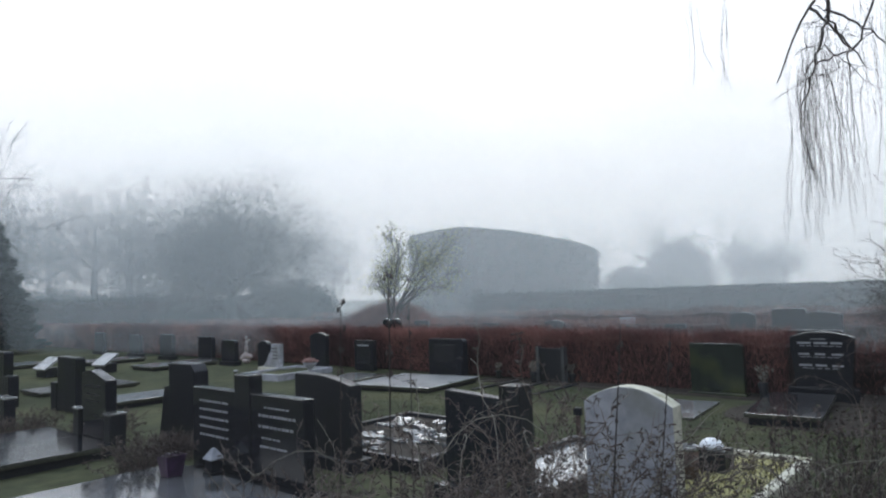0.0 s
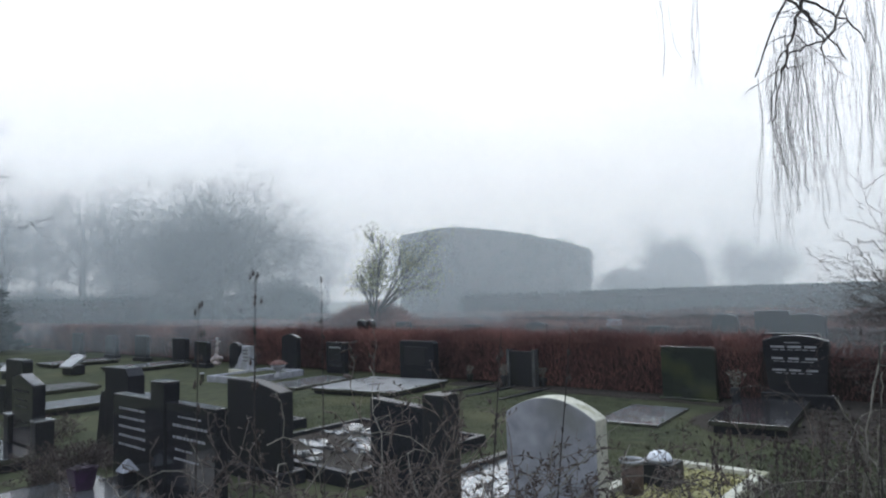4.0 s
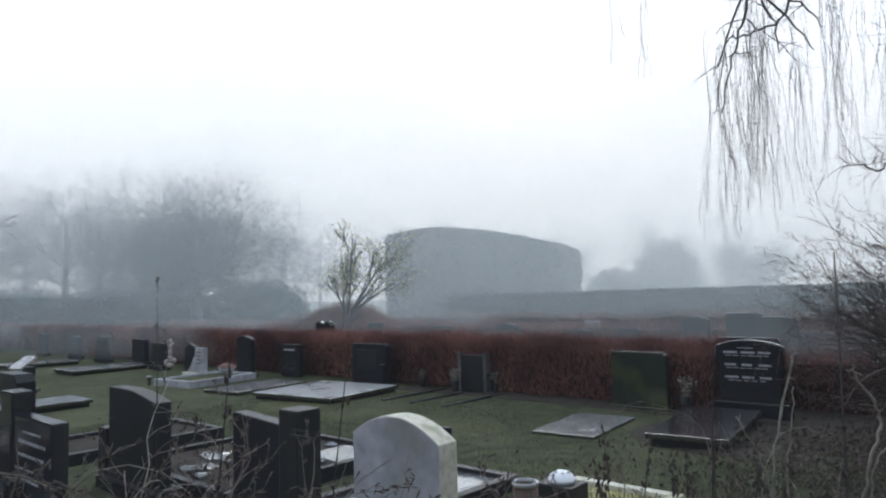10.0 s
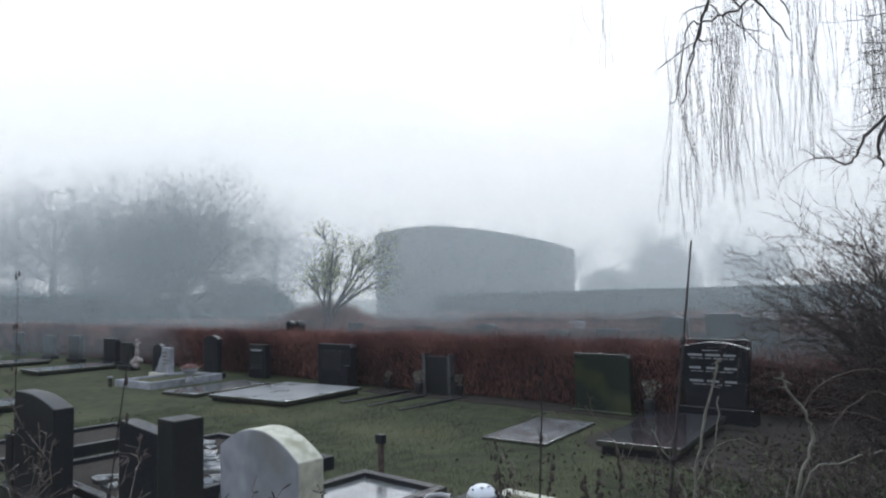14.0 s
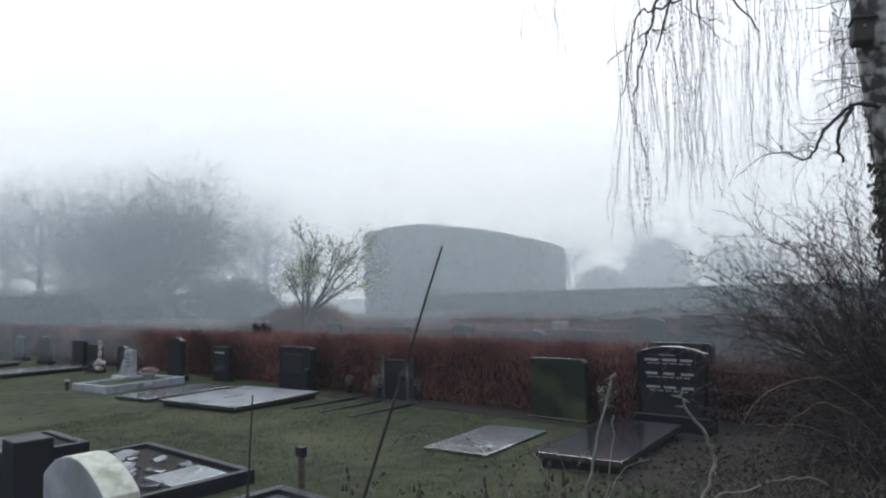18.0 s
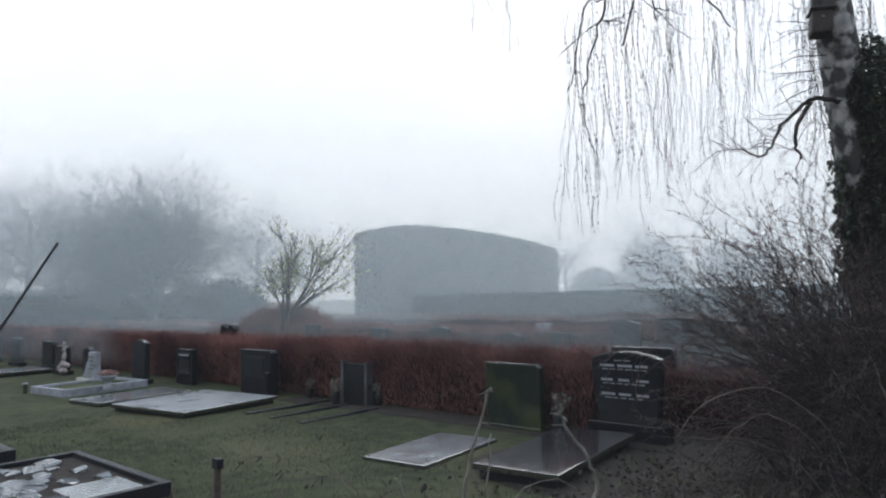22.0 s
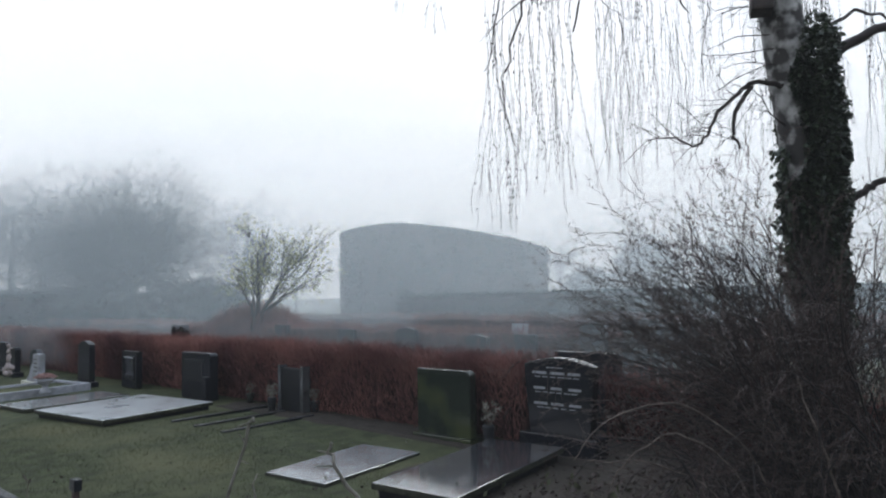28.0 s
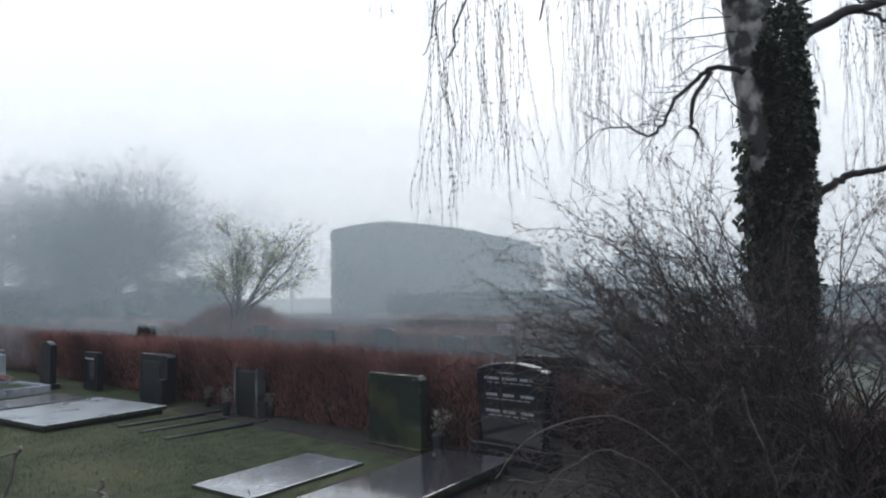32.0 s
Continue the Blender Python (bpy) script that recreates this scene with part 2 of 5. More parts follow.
M_BROWN = mat("brown_stem", (0.037, 0.025, 0.023), (0.096, 0.064, 0.058), 0.75, 14, 4, 0.2, 150, vary=0.6, spec=0.25)
M_RED = mat("reddish_hedge_twig", (0.130, 0.056, 0.053), (0.262, 0.124, 0.104), 0.85, 1.3, 6, 0.1, 120, vary=0.6, spec=0.1, stain=(0.080, 0.038, 0.040), stain_scale=0.55, stain_at=(0.42, 0.66))
# near-black red: the shade between the hedge twigs, put into the core's colour
M_REDSHADE = mat("hedge_inner_shade", (0.012, 0.007, 0.007), (0.034, 0.016, 0.014), 0.95, 14, 6, 0.8, 40, spec=0.1)
M_BUD = mat("brown_seed_head", (0.022, 0.014, 0.012), (0.055, 0.036, 0.030), 0.8, 20, 3, 0.1, 100, vary=0.4)
M_THICKET = mat("dark_thicket", (0.022, 0.017, 0.016), (0.042, 0.032, 0.029), 0.95, 3, 5, 0.2, 40, spec=0.05)
M_HERB = mat("grey_green_herb", (0.035, 0.042, 0.022), (0.085, 0.085, 0.050), 0.85, 5, 4, 0, 100, vary=0.7, spec=0.2)
M_MOUND = mat("clipped_evergreen", (0.018, 0.026, 0.025), (0.045, 0.059, 0.056), 0.95, 6, 6, 0.4, 40, vary=0.4, spec=0.03)
M_BARK = mat("birch_bark", (0.10, 0.098, 0.095), (0.40, 0.395, 0.385), 0.75, 7, 6, 0.5, 40, stain=(0.018, 0.016, 0.015), stain_scale=5.0, stain_at=(0.44, 0.56))
M_OLDBARK = mat("fissured_dark_bark", (0.010, 0.009, 0.008), (0.045, 0.040, 0.036), 0.9, 10, 8, 0.9, 26, spec=0.2)
M_IVY = mat("ivy_leaf", (0.006, 0.012, 0.005), (0.022, 0.034, 0.014), 0.45, 9, 4, 0.1, 80, vary=0.6)
M_BOX = mat("stained_nest_box", (0.018, 0.013, 0.012), (0.045, 0.032, 0.029), 0.8, 12, 6, 0.4, 40)
M_FAR = mat("grey_far_twig", (0.046, 0.052, 0.053), (0.088, 0.096, 0.098), 0.9, 2, 3, 0, 20, vary=0.4, spec=0.1)
M_YLEAF = mat("yellow_green_leaf", (0.13, 0.135, 0.03), (0.24, 0.235, 0.065), 0.7, 4, 3, 0, 30, vary=0.5)
M_PINK = mat("faded_pink_flower", (0.24, 0.13, 0.12), (0.42, 0.28, 0.26), 0.8, 20, 3, 0, 60, vary=0.6)
M_PURPLE = mat("glazed_purple_pot", (0.022, 0.007, 0.030), (0.048, 0.015, 0.060), 0.4, 12, 4, 0.05, 60)
M_STATUE = mat("worn_pinkish_plaster", (0.20, 0.17, 0.165), (0.36, 0.31, 0.30), 0.8, 20, 5, 0.3, 60)

# ---- ground ----
def ground_height(x, y):
    r = math.hypot(x - 3, y - 9)
    return (0.030 * noise.noise(Vector((x * 0.45, y * 0.45, 0))) + 0.012 * noise.noise(Vector((x * 1.7, y * 1.7, 3)))) * max(0.0, 1 - r / 60) - 0.02


acc = Acc()
steps = [-900, -300, -120, -60, -36, -24] + [-18 + 0.4 * i for i in range(111)] + [32, 44, 70, 140, 300, 900]
for gy in steps:
    for gx in steps:
        acc.v.append(Vector((gx + 1, gy + 8, ground_height(gx + 1, gy + 8))))
n = len(steps)
acc.f = [(j * n + i, j * n + i + 1, (j + 1) * n + i + 1, (j + 1) * n + i) for j in range(n - 1) for i in range(n - 1)]
tagged(part("ground", acc, M_GRASS, smooth=True), "flat mossy winter lawn between the graves", "lawn", kind="structure")


# ---- twiggy plants ----
def rand_dir(spread=1.0):
    return Vector((rnd.gauss(0, spread), rnd.gauss(0, spread), rnd.gauss(0, spread)))


def grow(acc, p, d, length, r, depth, bend=0.25, fork=(2, 4), spread=0.6, lift=0.1, sides=3, shrink=0.66, tips=None, segs=5, thin=0.0):
    """A branch that wanders and forks."""
    pts, radii = [p.copy()], [r]
    q, e = p.copy(), d.normalized()
    for i in range(segs):
        e = (e + rand_dir(bend) * 0.5 + Vector((0, 0, lift))).normalized()
        q = q + e * length / segs
        pts.append(q.copy())
        radii.append(max(r * (1 - 0.55 * (i + 1) / segs), thin))
    acc.tube(pts, radii, sides, cap=False)
    if depth <= 0:
        if tips is not None:
            tips.append((q, e))
        return
    for k in range(rnd.randint(*fork)):
        i = rnd.randint(1, segs)
        axis = (pts[i] - pts[i - 1]).normalized()
        grow(acc, pts[i], axis + rand_dir(spread), length * shrink * rnd.uniform(0.7, 1.15), radii[i] * 0.72, depth - 1, bend, fork, spread, lift, sides, shrink, tips, max(3, segs - 1), thin)
    if tips is not None and depth == 1:
        tips.append((q, e))


def hedge(name, a0, a1, b, width, height, per_m, label, material=M_RED, base=0.0, core=True, uneven=0.06, m=None):
    """A row of bare upright twigs round a core coloured dark for inner shade."""
    h = thing(name, m if m is not None else gpose(a0, b), label, "hedge")
    length = a1 - a0
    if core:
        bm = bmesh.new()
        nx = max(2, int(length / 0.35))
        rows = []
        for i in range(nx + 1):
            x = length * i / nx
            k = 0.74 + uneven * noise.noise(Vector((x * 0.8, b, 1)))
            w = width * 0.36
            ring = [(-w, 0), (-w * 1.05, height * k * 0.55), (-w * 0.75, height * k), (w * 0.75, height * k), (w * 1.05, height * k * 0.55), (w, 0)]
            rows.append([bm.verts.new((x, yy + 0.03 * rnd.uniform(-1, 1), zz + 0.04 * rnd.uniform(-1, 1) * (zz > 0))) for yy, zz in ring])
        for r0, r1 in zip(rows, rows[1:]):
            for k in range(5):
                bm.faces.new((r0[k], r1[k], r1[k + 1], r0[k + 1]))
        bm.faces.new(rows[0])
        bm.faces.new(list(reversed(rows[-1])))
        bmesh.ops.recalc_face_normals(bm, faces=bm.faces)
        part("inside", bm, M_REDSHADE, h, "solid core coloured dark for the shade inside the hedge")
    acc = Acc()
    for i in range(int(length * per_m)):
        x = rnd.uniform(0, length)
        lump = noise.noise(Vector((x * 0.8, b, 1))) + 0.5 * noise.noise(Vector((x * 2.7, b, 5)))
        top = height * (1 + uneven * 1.5 * lump + rnd.gauss(-0.05, 0.05))
        if rnd.random() < 0.30:
            y, z = width * rnd.uniform(-0.5, 0.5), top - rnd.uniform(0.10, 0.30)
        else:
            y, z = width * (rnd.choice((-0.5, -0.5, 0.5)) + rnd.gauss(0, 0.07)), top * (1 - 0.95 * rnd.random() ** 1.9) - 0.12
            y *= 1 + 0.22 * noise.noise(Vector((x * 1.3, z * 2.0, b)))
        l = rnd.uniform(0.06, 0.22)
        d = Vector((rnd.gauss(0, 0.55), rnd.gauss(0, 0.35) + 0.5 * y / width, 1))
        acc.leaf(Vector((x, y, max(0.0, z) + base)), d, rnd.uniform(0.0022, 0.0045), l, 0.1)
    tagged(part("twig_mass", acc, material, h, "bare reddish twigs"), kind="stuff")
    return h


hedge("low_hedge", -44.0, -2.95, 12.02, 0.66, 1.06, 5200, "reddish bare clipped hedge behind the row of headstones")
hedge("low_hedge", -2.32, 6.0, 12.7, 0.8, 0.86, 2000, "brown bare hedge running on beside the black headstone")
hedge("low_hedge", -42.0, -2.0, 18.6, 0.7, 1.0, 1500, "reddish bare clipped hedge dividing the far rows of graves")
hedge("low_hedge", -42.0, 10.0, 24.5, 0.8, 1.1, 1000, "reddish bare clipped hedge at the far edge of the graves")


# ---- headstones ----
def bars(parent, y, lines, material=M_LETTER):
    """Writing that cannot be read: rows of short raised bars."""
    for z, h, x0, x1, words in lines:
        cell = (x1 - x0) / words
        for k in range(words):
            l = cell * rnd.uniform(0.62, 0.86)
            x = x0 + cell * k
            part("lettering", block(x, y - 0.002, z, x + l, y + 0.004, z + h, 0), material, parent)


def headstone(m, w, outline, thick, material, label, base=None, name="headstone", lines=(), bevel=0.012):
    t = thing(name, m, label, "headstone")
    z0 = 0
    if base:
        bw, bt, bh = base
        part("plinth", block(-bw / 2, -bt / 2, -0.05, bw / 2, bt / 2, bh, 0.01), material, t)
        z0 = bh
    s = part("stone", plate([(x, z + z0) for x, z in outline], -thick / 2, thick / 2, bevel), material, t)
    if lines:
        bars(s, -thick / 2, [(z + z0, h, x0, x1, n) for z, h, x0, x1, n in lines])
    return t


def slab(m, w, l, h, material, label, kerb=None, inset=0.1, fill=None, name="grave_slab"):
    """A flat grave cover; x across, y along. With kerb: a frame of kerbstones round a bed."""
    t = thing(name, m, label, "grave")
    if kerb:
        for bx in ((0, 0, inset, l), (w - inset, 0, w, l), (inset, 0, w - inset, inset), (inset, l - inset, w - inset, l)):
            part("kerbstone", block(bx[0], bx[1], -0.06, bx[2], bx[3], h, 0.008), kerb, t)
        part("bed", block(inset, inset, -0.06, w - inset, l - inset, h * 0.6, 0), fill or material, t)
    else:
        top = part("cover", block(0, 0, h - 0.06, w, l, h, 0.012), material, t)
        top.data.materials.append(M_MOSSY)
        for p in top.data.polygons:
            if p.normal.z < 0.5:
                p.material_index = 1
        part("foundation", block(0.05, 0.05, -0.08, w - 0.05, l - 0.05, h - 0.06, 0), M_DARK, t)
    return t


def rect(w, h, cut=0.0):
    return [(-w / 2, 0), (w / 2, 0), (w / 2, h - cut), (w / 2 - cut, h), (-w / 2, h)] if cut else [(-w / 2, 0), (w / 2, 0), (w / 2, h), (-w / 2, h)]



# dark worked soil under the second row and under the shrub
acc = Acc()
for (a0, b0, a1, b1) in ((-9.0, 11.1, -1.3, 11.75), (-1.7, 10.3, 5.5, 12.6)):
    na, nb = 60, 10
    base = len(acc.v)
    for j in range(nb + 1):
        for i in range(na + 1):
            a = a0 + (a1 - a0) * i / na
            b = b0 + (b1 - b0) * j / nb
            if j == 0:
                b += 0.18 * noise.noise(Vector((a * 2.2, 4, 0)))
            p = gp(a, b)
            z = ground_height(p.x, p.y) + 0.022 + 0.02 * noise.noise(Vector((a * 5, b * 5, 2)))
            acc.v.append(Vector((p.x, p.y, z if 0 < j < nb and 0 < i < na else z - 0.05)))
    for j in range(nb):
        for i in range(na):
            q = base + j * (na + 1) + i
            acc.f.append((q, q + 1, q + na + 2, q + na + 1))
centre, na, nr = Vector((7.6, 8.9, 0)), 48, 14
base = len(acc.v)
for j in range(nr + 1):
    for i in range(na):
        c = 2 * math.pi * i / na
        r = 3.3 * (j / nr) * (1 + 0.22 * noise.noise(Vector((math.cos(c) * 1.6, math.sin(c) * 1.6, 6))))
        x, y = centre.x + 1.15 * r * math.cos(c), centre.y + 0.95 * r * math.sin(c)
        acc.v.append(Vector((x, y, ground_height(x, y) + (0.018 + 0.02 * noise.noise(Vector((x * 4, y * 4, 2))) if j < nr else -0.03))))
for j in range(nr):
    for i in range(na):
        acc.f.append((base + j * na + i, base + (j + 1) * na + i, base + (j + 1) * na + (i + 1) % na, base + j * na + (i + 1) % na))
tagged(part("planting_strip", acc, M_SOIL, smooth=True), "bare dark soil before the hedge and under the birch", "soil", kind="structure")

# ---- second row, facing the camera, against the hedge ----
headstone(gpose(-2.42, 11.6), 0.88, [(-0.38, 0), (0.38, 0), (0.44, 0.62)] + arch(0.88, 0.76, 0.84)[2:] + [(-0.44, 0.62)], 0.13, M_BLACK, "polished black headstone with arched top and white lettering", base=(0.98, 0.26, 0.19),
          lines=[(0.725, 0.010, -0.14, 0.14, 1), (0.655, 0.028, -0.33, 0.36, 3), (0.620, 0.010, -0.30, 0.30, 6), (0.485, 0.028, -0.32, 0.36, 3), (0.45, 0.010, -0.30, 0.26, 6), (0.315, 0.028, -0.32, 0.36, 3), (0.28, 0.010, -0.28, 0.24, 5)])
slab(gpose(-2.87, 9.14, 0, 6.5), 0.9, 2.05, 0.13, M_WETBLACK, "wet dark polished grave cover before the black headstone")
headstone(gpose(-3.94, 11.39), 0.86, rect(0.86, 0.80, 0.05), 0.12, M_GREEN, "dark green polished granite headstone mirroring the lawn, partly by painted tint", base=(0.94, 0.24, 0.04))
slab(gpose(-4.36, 9.06, -0.01, 6), 0.85, 1.48, 0.018, M_SLAB, "wet light grey slab lying flush in the lawn")
slab(gpose(-10.26, 8.82, 0, 7.5), 1.95, 1.85, 0.10, M_CONCRETE, "wide pale wet concrete grave cover")
st = headstone(gpose(-9.75, 11.32), 1.0, rect(1.0, 0.82, 0.05), 0.16, M_DARK, "dark granite headstone with a framed panel and corner post")
part("panel", block(-0.34, -0.092, 0.32, 0.26, -0.075, 0.70, 0.006), M_GREY, st, "polished grey inscription panel")
part("panel_lintel", block(-0.36, -0.10, 0.655, 0.34, -0.085, 0.69, 0.004), M_GREY, st)
part("corner_post", block(0.36, -0.16, 0, 0.50, -0.03, 0.42, 0.01), M_DARK, st)
st = headstone(gpose(-12.42, 11.3), 0.68, rect(0.68, 0.74), 0.12, M_DARK, "small dark headstone with a pale top band")
part("panel", block(-0.25, -0.075, 0.16, 0.25, -0.055, 0.66, 0.006), M_BLACK, st, "black inscription panel")
part("band", block(-0.2, -0.082, 0.60, 0.2, -0.07, 0.63, 0.003), M_LETTER, st)
headstone(gpose(-13.7, 10.9), 0.62, arch(0.62, 0.78, 0.86), 0.12, M_DARK, "narrow dark headstone with rounded top", base=(0.7, 0.24, 0.08))
st = headstone(gpose(-7.2, 11.5), 0.55, rect(0.55, 0.66), 0.10, M_GREY, "weathered grey headstone with two pale edges")
for sx in (-0.29, 0.29):
    part("side_post", block(sx - 0.035, -0.07, -0.04, sx + 0.035, 0.07, 0.70, 0.008), M_WET, st, "pale wet edge")
for a, l in ((-7.95, 1.6), (-7.3, 1.5), (-6.6, 1.5)):
    t = thing("kerbstone", gpose(a, 9.9), "dark sunken kerbstone along an old grave", "kerb", "old kerbstones")
    part("stone", block(-0.05, 0, -0.05, 0.05, l, 0.015, 0.01), M_DARK, t)

# rounded stones on a dark stone behind the hedge
t = thing("twin_headstone", gpose(-12.62, 12.45), "dark headstone topped by twin polished rounded stones", "headstone")
part("stone", plate(rect(0.5, 0.86), -0.07, 0.07, 0.01), M_DARK, t)
for sx in (-0.165, 0.165):
    pts = [(sx - 0.06, 0.862), (sx + 0.06, 0.862), (sx + 0.125, 1.02)] + [(sx + 0.125 * math.cos(math.pi * i / 12), 1.10 + 0.13 * math.sin(math.pi * i / 12)) for i in range(13)] + [(sx - 0.125, 1.02)]
    part("rounded_top", plate(pts, -0.08, 0.08, 0.03), M_BLACK, t, "polished black rounded stone")

# stones farther back, between the hedges
for a, b, w, h, mm, lab in ((-2.82, 12.93, 0.92, 0.87, M_DARK, "flat-topped dark headstone behind the hedge"), (-5.55, 18.1, 0.62, 1.0, M_GREY, "tall grey headstone against the farther hedge"), (-4.45, 18.1, 0.78, 1.08, M_DARK, "broad flat-topped dark headstone against the farther hedge"),
                            (-3.75, 18.1, 0.9, 1.0, M_DARK, "wide round-topped dark headstone against the farther hedge"),
                            (-11.15, 18.1, 0.72, 0.80, M_DARK, "round-topped dark headstone against the farther hedge"), (-13.6, 18.1, 0.7, 0.72, M_DARK, "low dark headstone against the farther hedge"),
                            (-8.75, 18.1, 0.7, 0.66, M_GREY, "low grey headstone against the farther hedge"), (-7.3, 18.1, 0.6, 0.7, M_DARK, "low dark headstone against the farther hedge"), (-11.6, 24.1, 0.62, 0.62, M_WHITE, "small whitish headstone before a misty hedge"),
                            (-16.8, 18.1, 0.7, 0.8, M_DARK, "dark headstone against the farther hedge")):
    headstone(gpose(a, b), w, arch(w, h - 0.07, h) if "round" in lab or "grey" in lab else rect(w, h, 0.04), 0.13, mm, lab, base=(w + 0.12, 0.24, 0.1))
# stones before the hedge on the far left
for a, b, w, h, mm in ((-17.4, 10.6, 0.7, 0.7, M_DARK), (-19.2, 10.9, 0.8, 0.75, M_DARK), (-21.5, 10.8, 0.8, 0.8, M_GREY), (-24.0, 10.9, 0.8, 0.75, M_DARK), (-27.0, 10.9, 0.8, 0.8, M_DARK)):
    headstone(gpose(a, b), w, rect(w, h - 0.1, 0.05), 0.13, mm, "dark headstone in the misty end of the row", base=(w + 0.1, 0.24, 0.1))

# graves on the left of the second row
slab(gpose(-11.76, 8.72, 0, 7), 1.0, 1.8, 0.06, M_SLAB, "pale wet slab of a narrow grave")
slab(gpose(-14.05, 8.82, 0, 7), 1.3, 1.75, 0.12, M_GRASS, "mossy grave bed inside pale kerbstones", kerb=M_WHITE, name="grave_bed", inset=0.09)
slab(gpose(-19.3, 8.6), 1.3, 2.0, 0.10, M_SLAB, "pale wet grave cover in the mist")
slab(gpose(-23.0, 8.2), 1.3, 2.0, 0.10, M_SLAB, "pale wet grave cover in the mist")
slab(gpose(-16.2, 4.9), 1.2, 2.0, 0.08, M_DARK, "dark wet grave cover behind the first row", )
slab(gpose(-24.5, 6.2), 1.6, 1.6, 0.10, M_SLAB, "pale wet grave cover at the far end")
for a, b in ((-19.0, 7.8), (-19.4, 6.5)):
    t = thing("tilted_tablet", gpose(a, b) @ pose(0, 0, 0, 0, 0, 8) @ Matrix.Diagonal((0.72, 0.72, 0.95, 1)), "pale inscribed tablet tilted on a dark block", "headstone", "tilted tablets")
    part("support", block(-0.35, -0.22, 0, 0.35, 0.25, 0.26, 0.02), M_DARK, t)
    ob = part("tablet", block(-0.42, -0.32, -0.03, 0.42, 0.32, 0.03, 0.012), M_SLAB, t)
    ob.matrix_basis = pose(0, -0.02, 0.36, 28, 0, 0)

# small white stepped stone with a leaning wing
t = thing("white_headstone", gpose(-14.68, 10.3) @ Matrix.Diagonal((1.22, 1, 1.22, 1)), "small white stepped headstone like an open book", "headstone")
part("stone", plate([(-0.50, 0), (0.14, 0), (0.14, 0.55), (-0.13, 0.55), (-0.15, 0.40), (-0.24, 0.33), (-0.30, 0.20), (-0.42, 0.10)], -0.07, 0.07, 0.012), M_WHITE, t)
part("foot", block(-0.55, -0.14, -0.05, 0.25, 0.14, 0.06, 0.01), M_CREAM, t)
for k in range(4):
    part("lettering", block(-0.09, -0.074, 0.24 + k * 0.07, 0.09, -0.068, 0.255 + k * 0.07, 0), M_GREY, t)

# figure on a grave
bm = bmesh.new()
for (x, y, z, r, sx, sz) in ((0, 0, 0.07, 0.10, 1.3, 0.7), (-0.02, 0, 0.22, 0.075, 1.1, 1.5), (0.01, 0, 0.40, 0.055, 1.0, 1.9), (0.03, -0.01, 0.56, 0.045, 1, 1.5), (0.02, 0, 0.68, 0.045, 1.0, 1.2), (-0.15, 0, 0.15, 0.085, 1, 1.0), (0.14, 0.02, 0.20, 0.065, 1.3, 1), (-0.05, 0.05, 0.44, 0.035, 0.7, 2.0), (0.09, 0.03, 0.62, 0.03, 1.8, 0.8)):
    bmesh.ops.create_icosphere(bm, subdivisions=2, radius=r, matrix=Matrix.Translation((x, y, z)) @ Matrix.Diagonal((sx, 0.9, sz, 1)))
for v in bm.verts:
    v.co += Vector((noise.noise(v.co * 14), noise.noise(v.co * 14 + Vector((9, 0, 0))), 0)) * 0.02
tagged(part("statue", bm, M_STATUE, smooth=True, at=gpose(-15.6, 9.98, 0.16)), "small worn plaster statue on a grave", "statue")
headstone(gpose(-15.6, 10.55), 0.5, arch(0.5, 0.62, 0.72), 0.12, M_DARK, "dark headstone behind the little statue")

# bowl of faded flowers
t = thing("flower_urn", gpose(-12.62, 9.75, 0.06), "white stone urn filled with faded pink flowers", "urn")
acc = Acc()
prof = ((0.09, 0), (0.10, 0.03), (0.045, 0.08), (0.05, 0.14), (0.14, 0.22), (0.17, 0.27), (0.15, 0.27))
for r, z in prof:
    for k in range(16):
        acc.v.append(Vector((r * math.cos(k * math.pi / 8), r * math.sin(k * math.pi / 8), z)))
for i in range(len(prof) - 1):
    for k in range(16):
        acc.f.append((i * 16 + k, i * 16 + (k + 1) % 16, (i + 1) * 16 + (k + 1) % 16, (i + 1) * 16 + k))
part("bowl", acc, M_WHITE, t, smooth=True)
acc = Acc()
for k in range(260):
    c, r = rnd.uniform(0, 6.28), 0.18 * math.sqrt(rnd.random())
    acc.leaf(Vector((r * math.cos(c), r * math.sin(c), 0.26 + 0.09 * (1 - (r / 0.2) ** 2))), Vector((rnd.gauss(0, 1), rnd.gauss(0, 1), 0.8)), 0.018, 0.05)
part("flowers", acc, M_PINK, t)

# ---- first row: stones seen from behind, their graves beyond ----
def two_tone(ob, second):
    ob.data.materials.append(second)
    for p in ob.data.polygons:
        if abs(p.normal.y) < 0.8:
            p.material_index = 1


st = headstone(gpose(-2.21, 4.57), 0.68, arch(0.68, 0.90, 1.02), 0.15, M_WHITE, "whitish round-topped headstone with cream edges", base=(0.76, 0.22, 0.05), bevel=0.01)
two_tone([c for c in st.children if c.name.startswith("stone")][0], M_CREAM)
slab(gpose(-2.62, 4.78), 0.98, 2.4, 0.11, M_YELLOW, "grave bed of mossy yellow gravel with cream kerb", kerb=M_CREAM, name="grave_bed")
acc = Acc()
for k in range(900):
    p = Vector((rnd.uniform(0.12, 0.86), rnd.uniform(0.12, 2.28), 0.07))
    acc.leaf(p, Vector((rnd.gauss(0, 1), rnd.gauss(0, 1), 0.4)), 0.012, 0.035)
tagged(part("gravel", acc, M_YELLOW, at=gpose(-2.62, 4.78)), "loose yellowish chips and moss on the bed", "gravel", kind="stuff")

